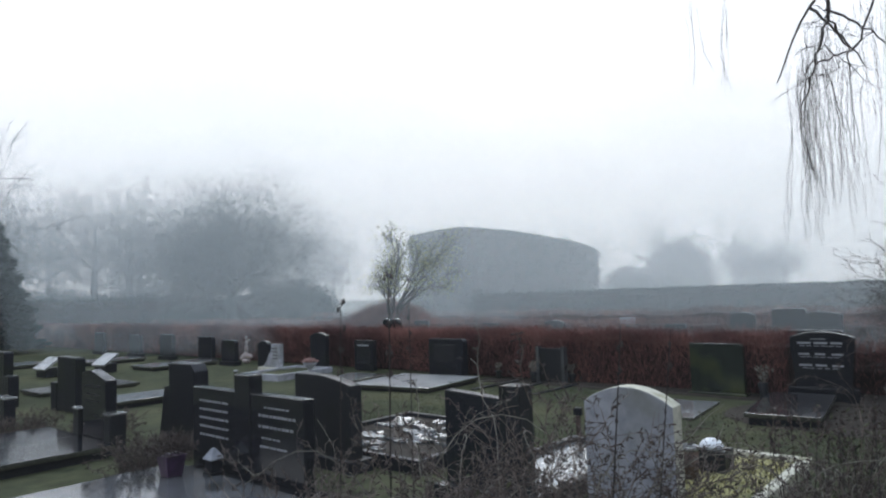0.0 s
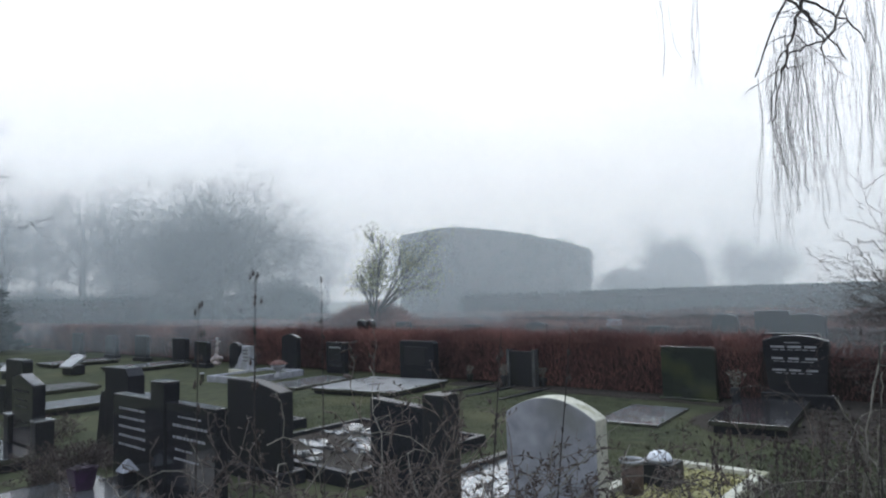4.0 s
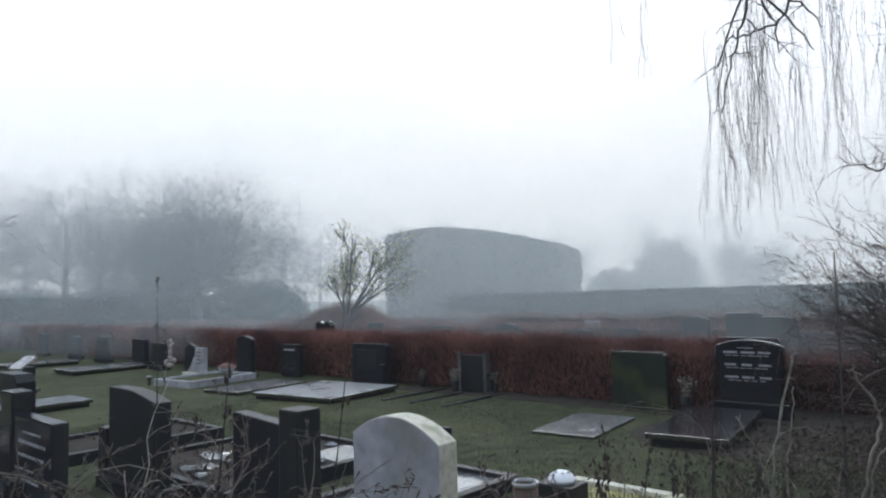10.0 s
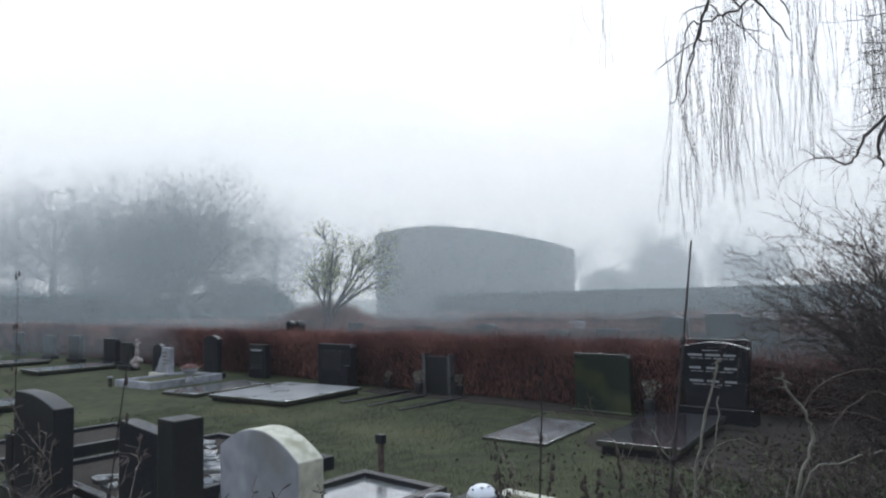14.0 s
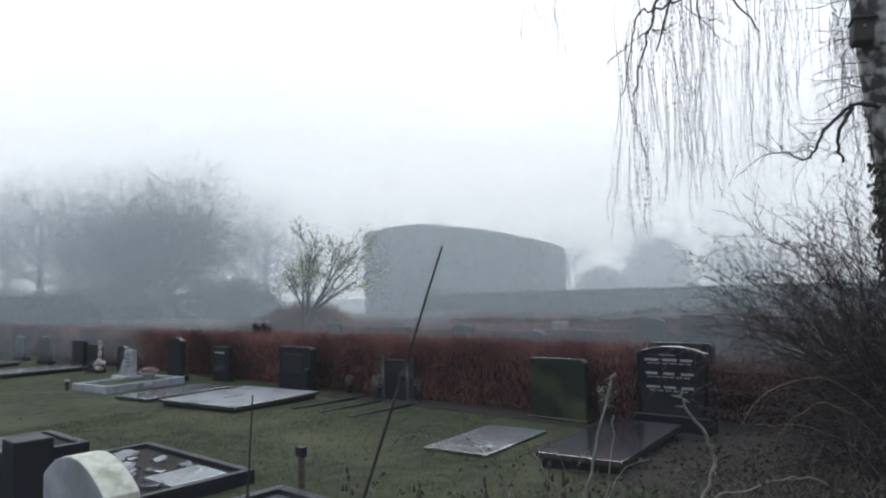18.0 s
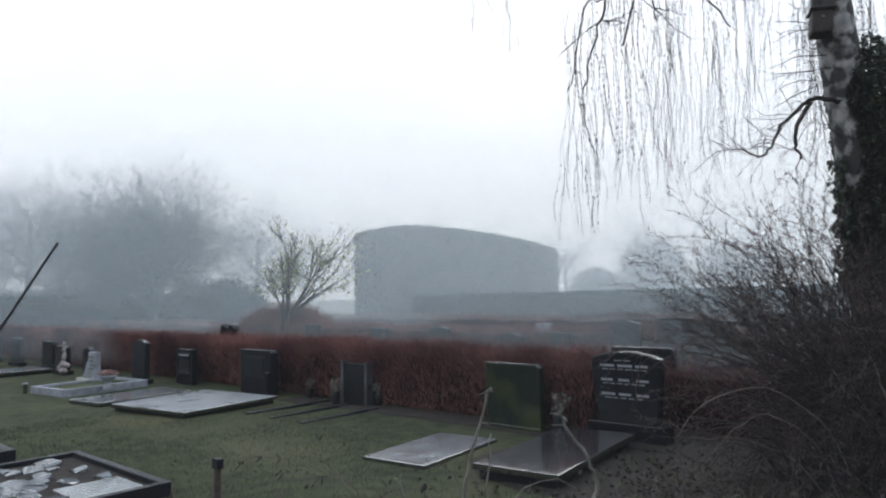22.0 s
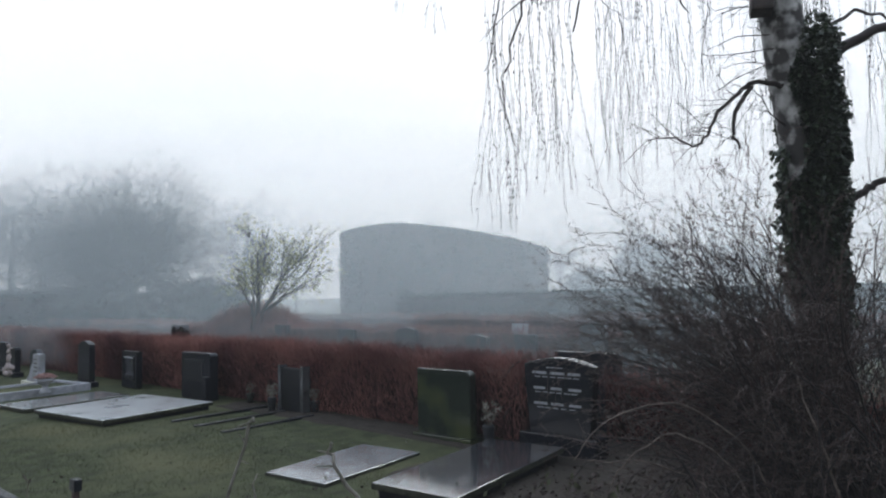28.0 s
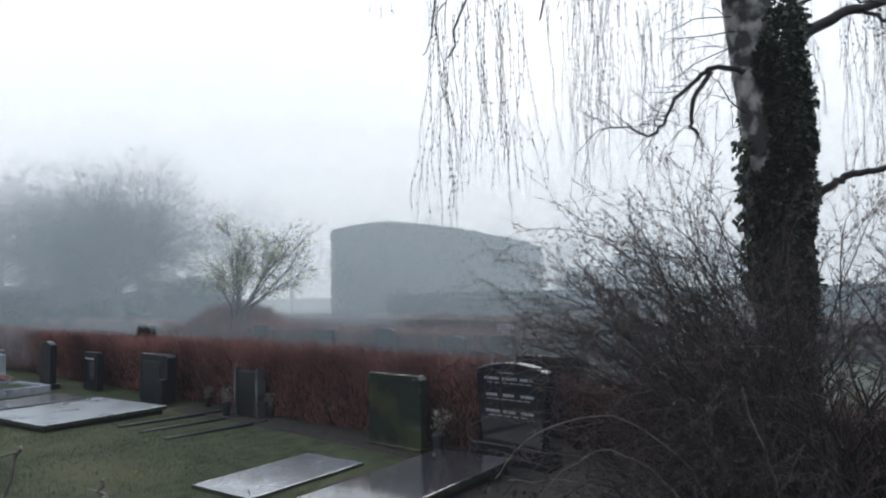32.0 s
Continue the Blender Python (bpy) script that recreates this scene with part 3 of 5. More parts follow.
t = thing("pillar_headstone", gpose(-3.60, 4.66), "dark granite headstone with a taller side pillar", "headstone")
part("panel", plate([(-0.42, 0), (0.21, 0), (0.21, 0.88), (-0.42, 0.92)], -0.06, 0.06, 0.01), M_DARK, t)
part("pillar", block(0.213, -0.10, -0.04, 0.42, 0.10, 1.0, 0.01), M_GREY, t, "rough grey side pillar")
part("plinth", block(-0.5, -0.16, -0.05, 0.50, 0.16, 0.1, 0.01), M_DARK, t)
slab(gpose(-4.08, 4.86), 1.02, 2.05, 0.11, M_SLAB, "pale wet slab inside dark kerbstones", kerb=M_DARK, name="grave_bed")

t = thing("curved_headstone", gpose(-5.83, 4.73), "grey granite headstone with a falling curved top", "headstone")
cur = [(-0.47, 0), (0.47, 0), (0.47, 0.86)] + [(0.47 - 0.94 * i / 12, 0.86 + 0.09 * math.sin(0.5 * math.pi * min(1, i / 8))) for i in range(1, 13)]
part("stone", plate(cur, -0.08, 0.08, 0.012), M_GREY, t)
part("side_block", block(-0.66, -0.1, -0.05, -0.475, 0.1, 0.55, 0.012), M_DARK, t)
part("plinth", block(-0.6, -0.15, -0.05, 0.56, 0.15, 0.10, 0.01), M_DARK, t)
t = slab(gpose(-6.85, 4.95), 2.15, 2.1, 0.12, M_SOIL, "double grave bed with broken pale slabs and dead leaves", kerb=M_DARK, name="grave_bed", inset=0.085)
for k in range(40):
    x, y = rnd.uniform(0.25, 1.9), rnd.uniform(0.25, 1.85)
    r = rnd.uniform(0.06, 0.15)
    bm = bmesh.new()
    vs = [bm.verts.new((x + r * 1.5 * rnd.uniform(0.6, 1.1) * math.cos(c), y + r * rnd.uniform(0.6, 1.1) * math.sin(c), 0.062)) for c in (0, 1.1, 2.2, 3.3, 4.2, 5.3)]
    got = bmesh.ops.extrude_face_region(bm, geom=[bm.faces.new(vs)])
    for g in got["geom"]:
        if isinstance(g, bmesh.types.BMVert):
            g.co.z += rnd.uniform(0.015, 0.05)
    bmesh.ops.recalc_face_normals(bm, faces=bm.faces)
    part("flagstone", bm, M_SLAB if rnd.random() < 0.15 else M_WET, t)
part("flagstone", block(1.45, 1.35, 0.06, 1.98, 1.92, 0.10, 0.006), M_SLAB, t, "large pale flagstone")

t = thing("heavy_headstone", gpose(-8.30, 4.45), "heavy dark headstone with cut corner and side blocks", "headstone")
part("stone", plate(rect(0.66, 1.0, 0.09), -0.1, 0.1, 0.012), M_DARK, t)
part("side_block", plate([(-0.62, 0), (-0.334, 0), (-0.334, 0.70), (-0.48, 0.68), (-0.52, 0.45)], -0.09, 0.09, 0.012), M_DARK, t)
slab(gpose(-8.8, 4.7), 1.25, 1.95, 0.11, M_DARK, "dark kerbed grave bed with wet earth", kerb=M_DARK, name="grave_bed", fill=M_SOIL)
t = thing("plain_headstone", gpose(-12.6, 4.6), "plain square dark headstone with low shoulder", "headstone")
part("stone", plate(rect(0.82, 0.92, 0.03), -0.08, 0.08, 0.012), M_DARK, t)
part("side_block", block(-0.70, -0.09, -0.04, -0.415, 0.09, 0.46, 0.015), M_DARK, t)
slab(gpose(-13.1, 4.8), 1.0, 2.0, 0.1, M_WET, "wet dark grave cover behind the dark headstone")
t = thing("plain_headstone", gpose(-14.9, 4.2), "dark headstone with stepped shoulder", "headstone")
part("stone", plate(rect(0.82, 0.98, 0.03), -0.08, 0.08, 0.012), M_DARK, t)
part("side_block", block(0.415, -0.09, -0.04, 0.72, 0.09, 0.55, 0.03), M_DARK, t)
t = thing("plain_headstone", gpose(-11.9, 3.4), "low dark headstone with pale cap", "headstone")
part("stone", plate(rect(0.5, 0.42, 0.03), -0.08, 0.08, 0.012), M_DARK, t)
part("cap", block(-0.26, -0.1, 0.422, 0.26, 0.1, 0.45, 0.008), M_SLAB, t)

# ---- row nearest the camera, facing it ----
t = thing("winged_headstone", gpose(-5.74, 3.69), "black headstone with two lettered wings and taller pillar", "headstone")
wl_ = part("wing", plate([(-0.94, 0.08), (-0.133, 0.08), (-0.133, 0.90), (-0.94, 0.90)], -0.06, 0.06, 0.01), M_BLACK, t)
wr_ = part("wing", plate([(0.133, 0.08), (0.94, 0.08), (0.94, 0.90), (0.133, 0.90)], -0.06, 0.06, 0.01), M_BLACK, t)
part("pillar", block(-0.13, -0.075, -0.04, 0.13, 0.075, 1.07, 0.012), M_BLACK, t)
part("plinth", block(-1.0, -0.15, -0.05, 1.0, 0.15, 0.078, 0.01), M_BLACK, t)
bars(wl_, -0.06, [(0.76 - 0.085 * k, 0.020, -0.80, -0.25, 9) for k in range(5)])
bars(wr_, -0.06, [(0.78, 0.014, 0.35, 0.74, 7), (0.70, 0.022, 0.26, 0.84, 10), (0.60, 0.022, 0.26, 0.80, 9), (0.50, 0.014, 0.30, 0.6, 5), (0.42, 0.018, 0.28, 0.7, 8)])
slab(gpose(-6.80, 1.3), 2.12, 2.2, 0.13, M_WET, "wet dark double grave cover mirroring the sky")
t = thing("gabled_headstone", gpose(-8.96, 3.6), "black headstone with slanting gable and low side blocks", "headstone")
gst = part("stone", plate([(-0.36, 0.1), (0.36, 0.1), (0.36, 0.86), (-0.10, 0.97), (-0.36, 0.93)], -0.07, 0.07, 0.012), M_BLACK, t)
bars(gst, -0.07, [(0.76, 0.03, -0.28, 0.24, 6), (0.66, 0.018, -0.2, 0.2, 6), (0.58, 0.018, -0.22, 0.2, 6), (0.40, 0.018, 0.02, 0.2, 3)], M_GREY)
for sx in (-0.47, 0.47):
    b_ = part("side_block", block(sx - 0.09, -0.10, -0.04, sx + 0.09, 0.10, 0.45, 0.012), M_GREY, t)
    part("cap", block(sx - 0.10, -0.11, 0.452, sx + 0.10, 0.11, 0.475, 0.008), M_SLAB, t, "pale wet cap")
slab(gpose(-10.33, 1.4), 1.04, 2.1, 0.14, M_BLACK, "wet polished black half of a double grave cover")
slab(gpose(-9.275, 1.4), 1.04, 2.1, 0.138, M_BLACK, "wet polished black half of a double grave cover")

# small furniture of the graves
t = thing("grave_lantern", gpose(-6.0, 3.47, 0.13), "dark grave lantern with a pale pyramid roof on a wet cover", "lantern")
part("foot", block(-0.075, -0.075, 0, 0.075, 0.075, 0.025, 0.006), M_DARK, t)
part("body", block(-0.06, -0.06, 0.025, 0.06, 0.06, 0.14, 0.006), M_DARK, t)
bm = bmesh.new()
bmesh.ops.create_cone(bm, cap_ends=True, segments=4, radius1=0.11, radius2=0.02, depth=0.10, matrix=Matrix.Translation((0, 0, 0.197)) @ Matrix.Rotation(radians(45), 4, 'Z'))
part("roof", bevelled(bm, 0.006), M_WHITE, t, "pale blue-white pyramid roof")
t = thing("heather_pot", gpose(-6.3, 3.2, 0.13), "square purple pot with dark withered heather", "pot")
bm = bmesh.new()
bmesh.ops.create_cone(bm, cap_ends=True, segments=4, radius1=0.105, radius2=0.14, depth=0.18, matrix=Matrix.Translation((0, 0, 0.091)) @ Matrix.Rotation(radians(45), 4, 'Z'))
part("pot", bevelled(bm, 0.008), M_PURPLE, t)
part("rim", block(-0.108, -0.108, 0.182, 0.108, 0.108, 0.20, 0.006), M_PURPLE, t)
acc = Acc()
for k in range(900):
    d = rand_dir(1).normalized()
    d.z = abs(d.z) + 0.2
    acc.leaf(Vector((d.x * 0.07, d.y * 0.07, 0.2)) + d * rnd.uniform(0.02, 0.17), d + rand_dir(0.4), 0.006, 0.05)
tagged(part("heather", acc, M_BUD, t, "withered dark heather"), kind="stuff")
t = thing("marker_post", gpose(-4.17, 7.2), "short dark wooden marker post in the lawn", "post")
part("post", block(-0.022, -0.022, -0.1, 0.022, 0.022, 0.28, 0.004), M_BROWN, t)
part("head", block(-0.05, -0.03, 0.282, 0.05, 0.03, 0.37, 0.006), M_DARK, t)
t = thing("kerb_post", gpose(-14.12, 8.75), "low dark kerb post with a pale wet cap", "post")
part("post", block(-0.03, -0.03, -0.1, 0.03, 0.03, 0.16, 0.004), M_MOSSY, t)
part("cap", block(-0.04, -0.04, 0.162, 0.04, 0.04, 0.19, 0.006), M_WHITE, t)


def lathe(prof, n=18):
    acc = Acc()
    for r, z in prof:
        for k in range(n):
            acc.v.append(Vector((r * math.cos(2 * math.pi * k / n), r * math.sin(2 * math.pi * k / n), z)))
    for i in range(len(prof) - 1):
        for k in range(n):
            acc.f.append((i * n + k, i * n + (k + 1) % n, (i + 1) * n + (k + 1) % n, (i + 1) * n + k))
    return acc


t = thing("flower_pot", gpose(-2.40, 6.05, 0.06), "tall brown flower pot with a pale rim", "pot")
part("pot", lathe(((0.0, 0), (0.085, 0), (0.095, 0.25), (0.08, 0.25), (0.078, 0.1), (0.0, 0.1))), M_TERRA, t, smooth=True)
part("rim", lathe(((0.094, 0.252), (0.104, 0.252), (0.104, 0.285), (0.085, 0.285), (0.085, 0.255))), M_SLAB, t, smooth=True)
t = thing("flower_holder", gpose(-2.33, 6.45, 0.06), "grey stone flower holder under a pierced white dome", "vase")
part("holder", block(-0.16, -0.13, 0, 0.16, 0.13, 0.2, 0.01), M_GREY, t)
part("dome", lathe(((0.0, 0.29), (0.05, 0.283), (0.085, 0.262), (0.105, 0.23), (0.11, 0.203), (0.09, 0.203))), M_PLASTIC, t, smooth=True)
for k in range(7):
    c = 2 * math.pi * k / 7
    part("hole", lathe(((0, 0), (0.012, 0.001), (0.012, 0.004), (0, 0.005)), 8), M_BLACK, t, at=pose(0.082 * math.cos(c), 0.082 * math.sin(c), 0.263, 0, 35, 0) if k % 2 else pose(0.06 * math.cos(c), 0.06 * math.sin(c), 0.279))
for a, b, h in ((-3.22, 11.3, 0.5), (-6.82, 11.62, 0.34), (-7.5, 11.3, 0.42), (-8.6, 11.62, 0.3), (-10.25, 11.45, 0.34)):
    t = thing("grave_vase", gpose(a, b), "stone vase with pale dried flowers on a grave", "vase", "vases at the hedge")
    part("vase", lathe(((0.0, -0.02), (0.06, -0.02), (0.05, 0.05), (0.075, h * 0.45), (0.06, h * 0.5), (0.0, h * 0.42))), M_GREY, t, smooth=True)
    acc = Acc()
    for k in range(70):
        d = Vector((rnd.gauss(0, 0.35), rnd.gauss(0, 0.35), 1)).normalized()
        p = Vector((0, 0, h * 0.45)) + d * h * rnd.uniform(0.15, 0.55)
        acc.leaf(p, d + rand_dir(0.6), 0.014, 0.05)
        if k % 4 == 0:
            acc.tube([Vector((0, 0, h * 0.42)), p], [0.003, 0.002], 3, cap=False)
    part("dried_flowers", acc, M_PALE, t)

# ---- plants near the camera ----
def budded_twig(st, tw, bd, p, d, length, r, level, droop=0.0, step=0.13, kink=0.22, buds=0.7):
    """A kinked twig with short spurs, each ending in a bud, and lesser twigs at its joints."""
    n = max(3, int(length / step))
    pts, q, e = [p.copy()], p.copy(), d.normalized()
    for i in range(n):
        e = (e + rand_dir(kink) + Vector((0, 0, -droop * i / n))).normalized()
        q = q + e * length / n
        pts.append(q.copy())
    acc = st if level > 1 else tw
    acc.tube(pts, [max(0.0016, r * (1 - 0.65 * i / n)) for i in range(n + 1)], 4 if level > 1 else 3, cap=False)
    for i in range(1, n + 1):
        along = (pts[i] - pts[i - 1]).normalized()
        if level > 0 and i > n * (0.22 if level > 1 else 0.1) and rnd.random() < (0.85 if level > 1 else 0.6):
            side = along.cross(rand_dir(1)).normalized()
            budded_twig(st, tw, bd, pts[i], along + side * rnd.uniform(0.5, 1.0) + Vector((0, 0, 0.15)), length * rnd.uniform(0.16, 0.36), max(0.0022, r * (1 - 0.65 * i / n) * 0.6), level - 1, 0.1, 0.07, kink * 1.25, buds)
        for j in range(2 if level < 2 else 1):
            if level < 2 and rnd.random() < buds:
                w = pts[i - 1].lerp(pts[i], rnd.random())
                g = w + (along * 0.5 + rand_dir(0.6)).normalized() * rnd.uniform(0.010, 0.030)
                bd.tube([w, g, g + (g - w).normalized() * 0.012], [0.0014, rnd.uniform(0.003, 0.0058), 0.001], 3, cap=False)


def cane(acc, p, d, length, r, droop, n=8, wig=0.12):
    """A long stem that rises and bends over; gives its points."""
    pts, q, e = [p.copy()], p.copy(), d.normalized()
    for i in range(n):
        e = (e + rand_dir(wig) * 0.4 + Vector((0, 0, -droop * i / n))).normalized()
        q = q + e * length / n
        pts.append(q.copy())
    acc.tube(pts, [r * (1 - 0.6 * i / n) for i in range(n + 1)], 4, cap=False)
    return pts


def bush(name, label, cx, cy, rx, ry, turn, count, h0, h1, pale=0.25, twigs=4, bud=0.5, droop=0.35, lean=0.35, leaf=0.0, r=0.005, category="bush"):
    t = thing(name, pose(cx, cy, 0), label, category)
    dark, light, buds, leaves = Acc(), Acc(), Acc(), Acc()
    c, s = math.cos(radians(turn)), math.sin(radians(turn))
    for k in range(count):
        while True:
            x, y = rnd.uniform(-1, 1), rnd.uniform(-1, 1)
            if x * x + y * y < 1:
                break
        p = Vector((rx * x * c - ry * y * s, rx * x * s + ry * y * c, -0.03))
        h = rnd.uniform(h0, h1) * (1 - 0.25 * (x * x + y * y))
        d = Vector((rnd.gauss(0, lean), rnd.gauss(0, lean), 1))
        if rnd.random() < pale:
            pts = cane(light, p, d, min(1.75, h * 1.25), r * rnd.uniform(0.8, 1.5), droop * 2.2 * rnd.uniform(0.3, 1.2), 12, 0.34)
            for i in range(2, 13):
                for j in range(2):
                    w = pts[i - 1].lerp(pts[i], rnd.random())
                    light.tube([w, w + rand_dir(1).normalized() * rnd.uniform(0.008, 0.016)], [r * 0.5, r * 0.1], 3, cap=False)
                if rnd.random() < twigs * 0.06:
                    budded_twig(light, light, buds, pts[i], (pts[i] - pts[i - 1]).normalized() + rand_dir(0.6), h * rnd.uniform(0.1, 0.3), r * 0.55, 1, 0.2, 0.08, 0.3)
        else:
            budded_twig(dark, dark, buds, p, d, h, r * rnd.uniform(0.7, 1.5), 2, droop * rnd.uniform(0.2, 1.3), 0.11, 0.2, 0.3 + 0.4 * bud)
            for j in range(int(leaf * 14)):
                w = p + Vector((rnd.gauss(0, 0.16), rnd.gauss(0, 0.16), rnd.uniform(0.05, 0.7) * h))
                leaves.leaf(w, rand_dir(1) + Vector((0, 0, -0.2)), 0.012, rnd.uniform(0.03, 0.06))
    if dark.v:
        tagged(part("stem_mass", dark, M_DRY, t), kind="stuff")
    if light.v:
        tagged(part("dead_stem_mass", light, M_PALE, t, "pale dead arching stems"), kind="stuff")
    if buds.v:
        tagged(part("bud_mass", buds, M_BUD, t, "dark dry buds"), kind="stuff")
    if leaves.v:
        tagged(part("leaf_mass", leaves, M_HERB, t), kind="stuff")
    return t


bush("bramble_bush", "tangled leafless bramble with pale dead stems", 0.05, 3.45, 0.9, 0.5, 18, 100, 0.9, 1.5, 0.18, 6, 0.4, 0.32, 0.38, r=0.0043, leaf=0.08)
bush("bramble_bush", "low dark bramble before the black headstone", -0.5, 3.45, 0.42, 0.32, 18, 55, 0.6, 1.15, 0.06, 7, 0.6, 0.35, 0.4, r=0.005)
bush("bramble_bush", "low tangle of bramble over the wet slab", -1.05, 3.3, 0.6, 0.35, 18, 52, 0.55, 1.1, 0.3, 6, 0.4, 0.45, 0.45, r=0.0045)
bush("bramble_canes", "long arching bramble canes over the tangle", 0.2, 3.55, 1.1, 0.5, 18, 40, 1.25, 1.7, 0.85, 5, 0.4, 0.45, 0.4, r=0.005)
bush("bramble_bush", "thick leafless bramble with brown dead stems", 0.7, 3.7, 0.7, 0.42, 25, 26, 1.1, 1.7, 0.25, 6, 0.5, 0.28, 0.36, r=0.0043)
bush("budded_shrub", "brown twiggy shrub thick with dry buds", 0.55, 3.7, 0.35, 0.3, 25, 17, 1.2, 1.65, 0.05, 7, 1.0, 0.1, 0.22, r=0.005)
bush("budded_shrub", "thin upright budded shrub before the white headstone", 1.4, 3.85, 0.5, 0.35, 30, 13, 0.85, 1.25, 0.06, 6, 0.6, 0.15, 0.18, r=0.004)
bush("bramble_bush", "low wild bramble with long pale canes", 2.45, 4.75, 1.0, 0.5, 30, 44, 0.4, 0.8, 0.18, 5, 0.3, 0.3, 0.4, leaf=0.3)
bush("bramble_bush", "wild bramble and dry herbs at the edge of the lawn", 3.7, 5.6, 1.0, 0.5, 33, 70, 0.25, 0.55, 0.1, 5, 0.25, 0.25, 0.4, leaf=0.5)
bush("dead_canes", "few long pale dead canes standing over herbs", 3.0, 5.2, 1.2, 0.4, 33, 10, 0.9, 1.25, 0.7, 2, 0.2, 0.3, 0.3)
bush("dead_canes", "forked pale dead canes before the black grave", 4.1, 5.5, 0.5, 0.35, 33, 4, 0.5, 0.8, 0.8, 3, 0.2, 0.3, 0.4, r=0.006)
bush("bramble_bush", "low brown bramble under the birch", 5.6, 7.0, 1.2, 0.5, 20, 90, 0.2, 0.5, 0.1, 5, 0.4, 0.35, 0.5, leaf=0.7)
bush("bramble_bush", "low brown bramble at the edge of the path", 6.6, 6.2, 1.3, 0.6, 25, 80, 0.2, 0.5, 0.1, 5, 0.4, 0.35, 0.5, leaf=0.8)

# dead heather and dry plants among the graves
for a, b, rx, h, lab in ((-7.6, 4.0, 0.34, 0.34, "low dead heather between two headstones"), (-10.0, 4.1, 0.5, 0.38, "low dead heather beside a headstone"), (-6.95, 3.15, 0.22, 0.5, "dry potted plant at the corner of a grave"), (-10.9, 3.4, 0.5, 0.36, "low dead heather before a headstone")):
    p = gp(a, b)
    bush("dead_heather", lab, p.x, p.y, rx, rx * 0.7, -41, 90, h * 0.7, h, 0.1, 6, 0.5, 0.2, 0.4, r=0.004)

# single tall canes
def tall_cane(x, y, d, length, r, label, seeds=0.0):
    global rnd
    keep, rnd = rnd, random.Random(x * 7.3 + y)
    t = thing("dry_stalk", pose(x, y, 0), label, "plant", "tall dry stalks")
    st, bd = Acc(), Acc()
    pts = cane(st, Vector((0, 0, -0.03)), Vector(d), length, r, 0.0, 14, 0.006)
    for p in pts[2:-1:2]:
        st.tube([p - Vector(d) * 0.010, p, p + Vector(d) * 0.010], [r * 0.7, r * 1.35, r * 0.7], 5, cap=False)
    for i in range(5, 15):
        if rnd.random() < 0.6 and i < 13:
            cane(st, pts[i], Vector((rnd.gauss(0, 1), rnd.gauss(0, 1), 1.2)), rnd.uniform(0.015, 0.04), r * 0.5, 0, 3)
        for k in range(3):
            if rnd.random() < seeds * (i > 9):
                q = pts[i] + rand_dir(0.012)
                bd.tube([q, q + Vector((0, 0, 0.015)), q + Vector((0, 0, 0.035))], [0.002, 0.009, 0.002], 4, cap=False)
    part("stem", st, M_TWIG, t)
    if bd.v:
        tagged(part("seed_head_mass", bd, M_BUD, t), kind="stuff")
    rnd = keep


tall_cane(2.319, 2.344, (0.338, 0.525, 1), 2.21, 0.0062, "long dark leaning stalk at the path side")
tall_cane(2.42, 3.35, (0.06, 0, 1), 1.56, 0.005, "single upright dry stalk at the path side")
tall_cane(-0.33, 3.72, (0.02, 0.0, 1), 1.90, 0.007, "tall dry stalk with dark seed heads", 0.95)
tall_cane(-0.60, 3.68, (0.02, 0, 1), 1.75, 0.006, "tall dry stalk with dark seed heads", 0.7)
tall_cane(-0.28, 5.4, (0.0, 0, 1), 1.90, 0.006, "tall dry stalk with small seed heads", 0.5)
tall_cane(0.72, 3.3, (0.08, 0, 1), 1.62, 0.006, "thin dry stalk above the brambles", 0.2)
tall_cane(1.02, 3.6, (0.12, 0, 1), 1.60, 0.005, "thin dry stalk above the brambles", 0.1)
for k in range(26):
    tall_cane(rnd.uniform(2.3, 4.6), rnd.uniform(4.7, 5.6), (rnd.gauss(0, 0.15), rnd.gauss(0, 0.1), 1), rnd.uniform(0.5, 0.95), 0.0045, "short dry herb stalk at the lawn's edge", 0.9)

# pale bent canes standing before the black grave
def bent_cane(points, r, label, material=M_PALE):
    t = thing("dead_cane", pose(points[0][0], points[0][1], 0), label, "plant", "pale dead canes")
    P = [Vector(p) - Vector((points[0][0], points[0][1], 0)) for p in points]
    out = []
    for i in range(len(P) - 1):
        p0, p1, p2, p3 = P[max(i - 1, 0)], P[i], P[i + 1], P[min(i + 2, len(P) - 1)]
        for k in range(5):
            s = k / 5
            out.append(0.5 * ((2 * p1) + (p2 - p0) * s + (2 * p0 - 5 * p1 + 4 * p2 - p3) * s * s + (3 * p1 - p0 - 3 * p2 + p3) * s ** 3) + rand_dir(0.006))
    out.append(P[-1])
    a, n = Acc(), len(out)
    a.tube(out, [r * (1 - 0.45 * i / n) * rnd.uniform(0.85, 1.2) for i in range(n)], 6)
    for i in range(4, n - 1):
        if rnd.random() < 0.25:
            cane(a, out[i], rand_dir(1) + Vector((0, 0, 0.4)), rnd.uniform(0.02, 0.07), r * 0.45, 0.1, 3)
    part("stem", a, material, t, smooth=True)


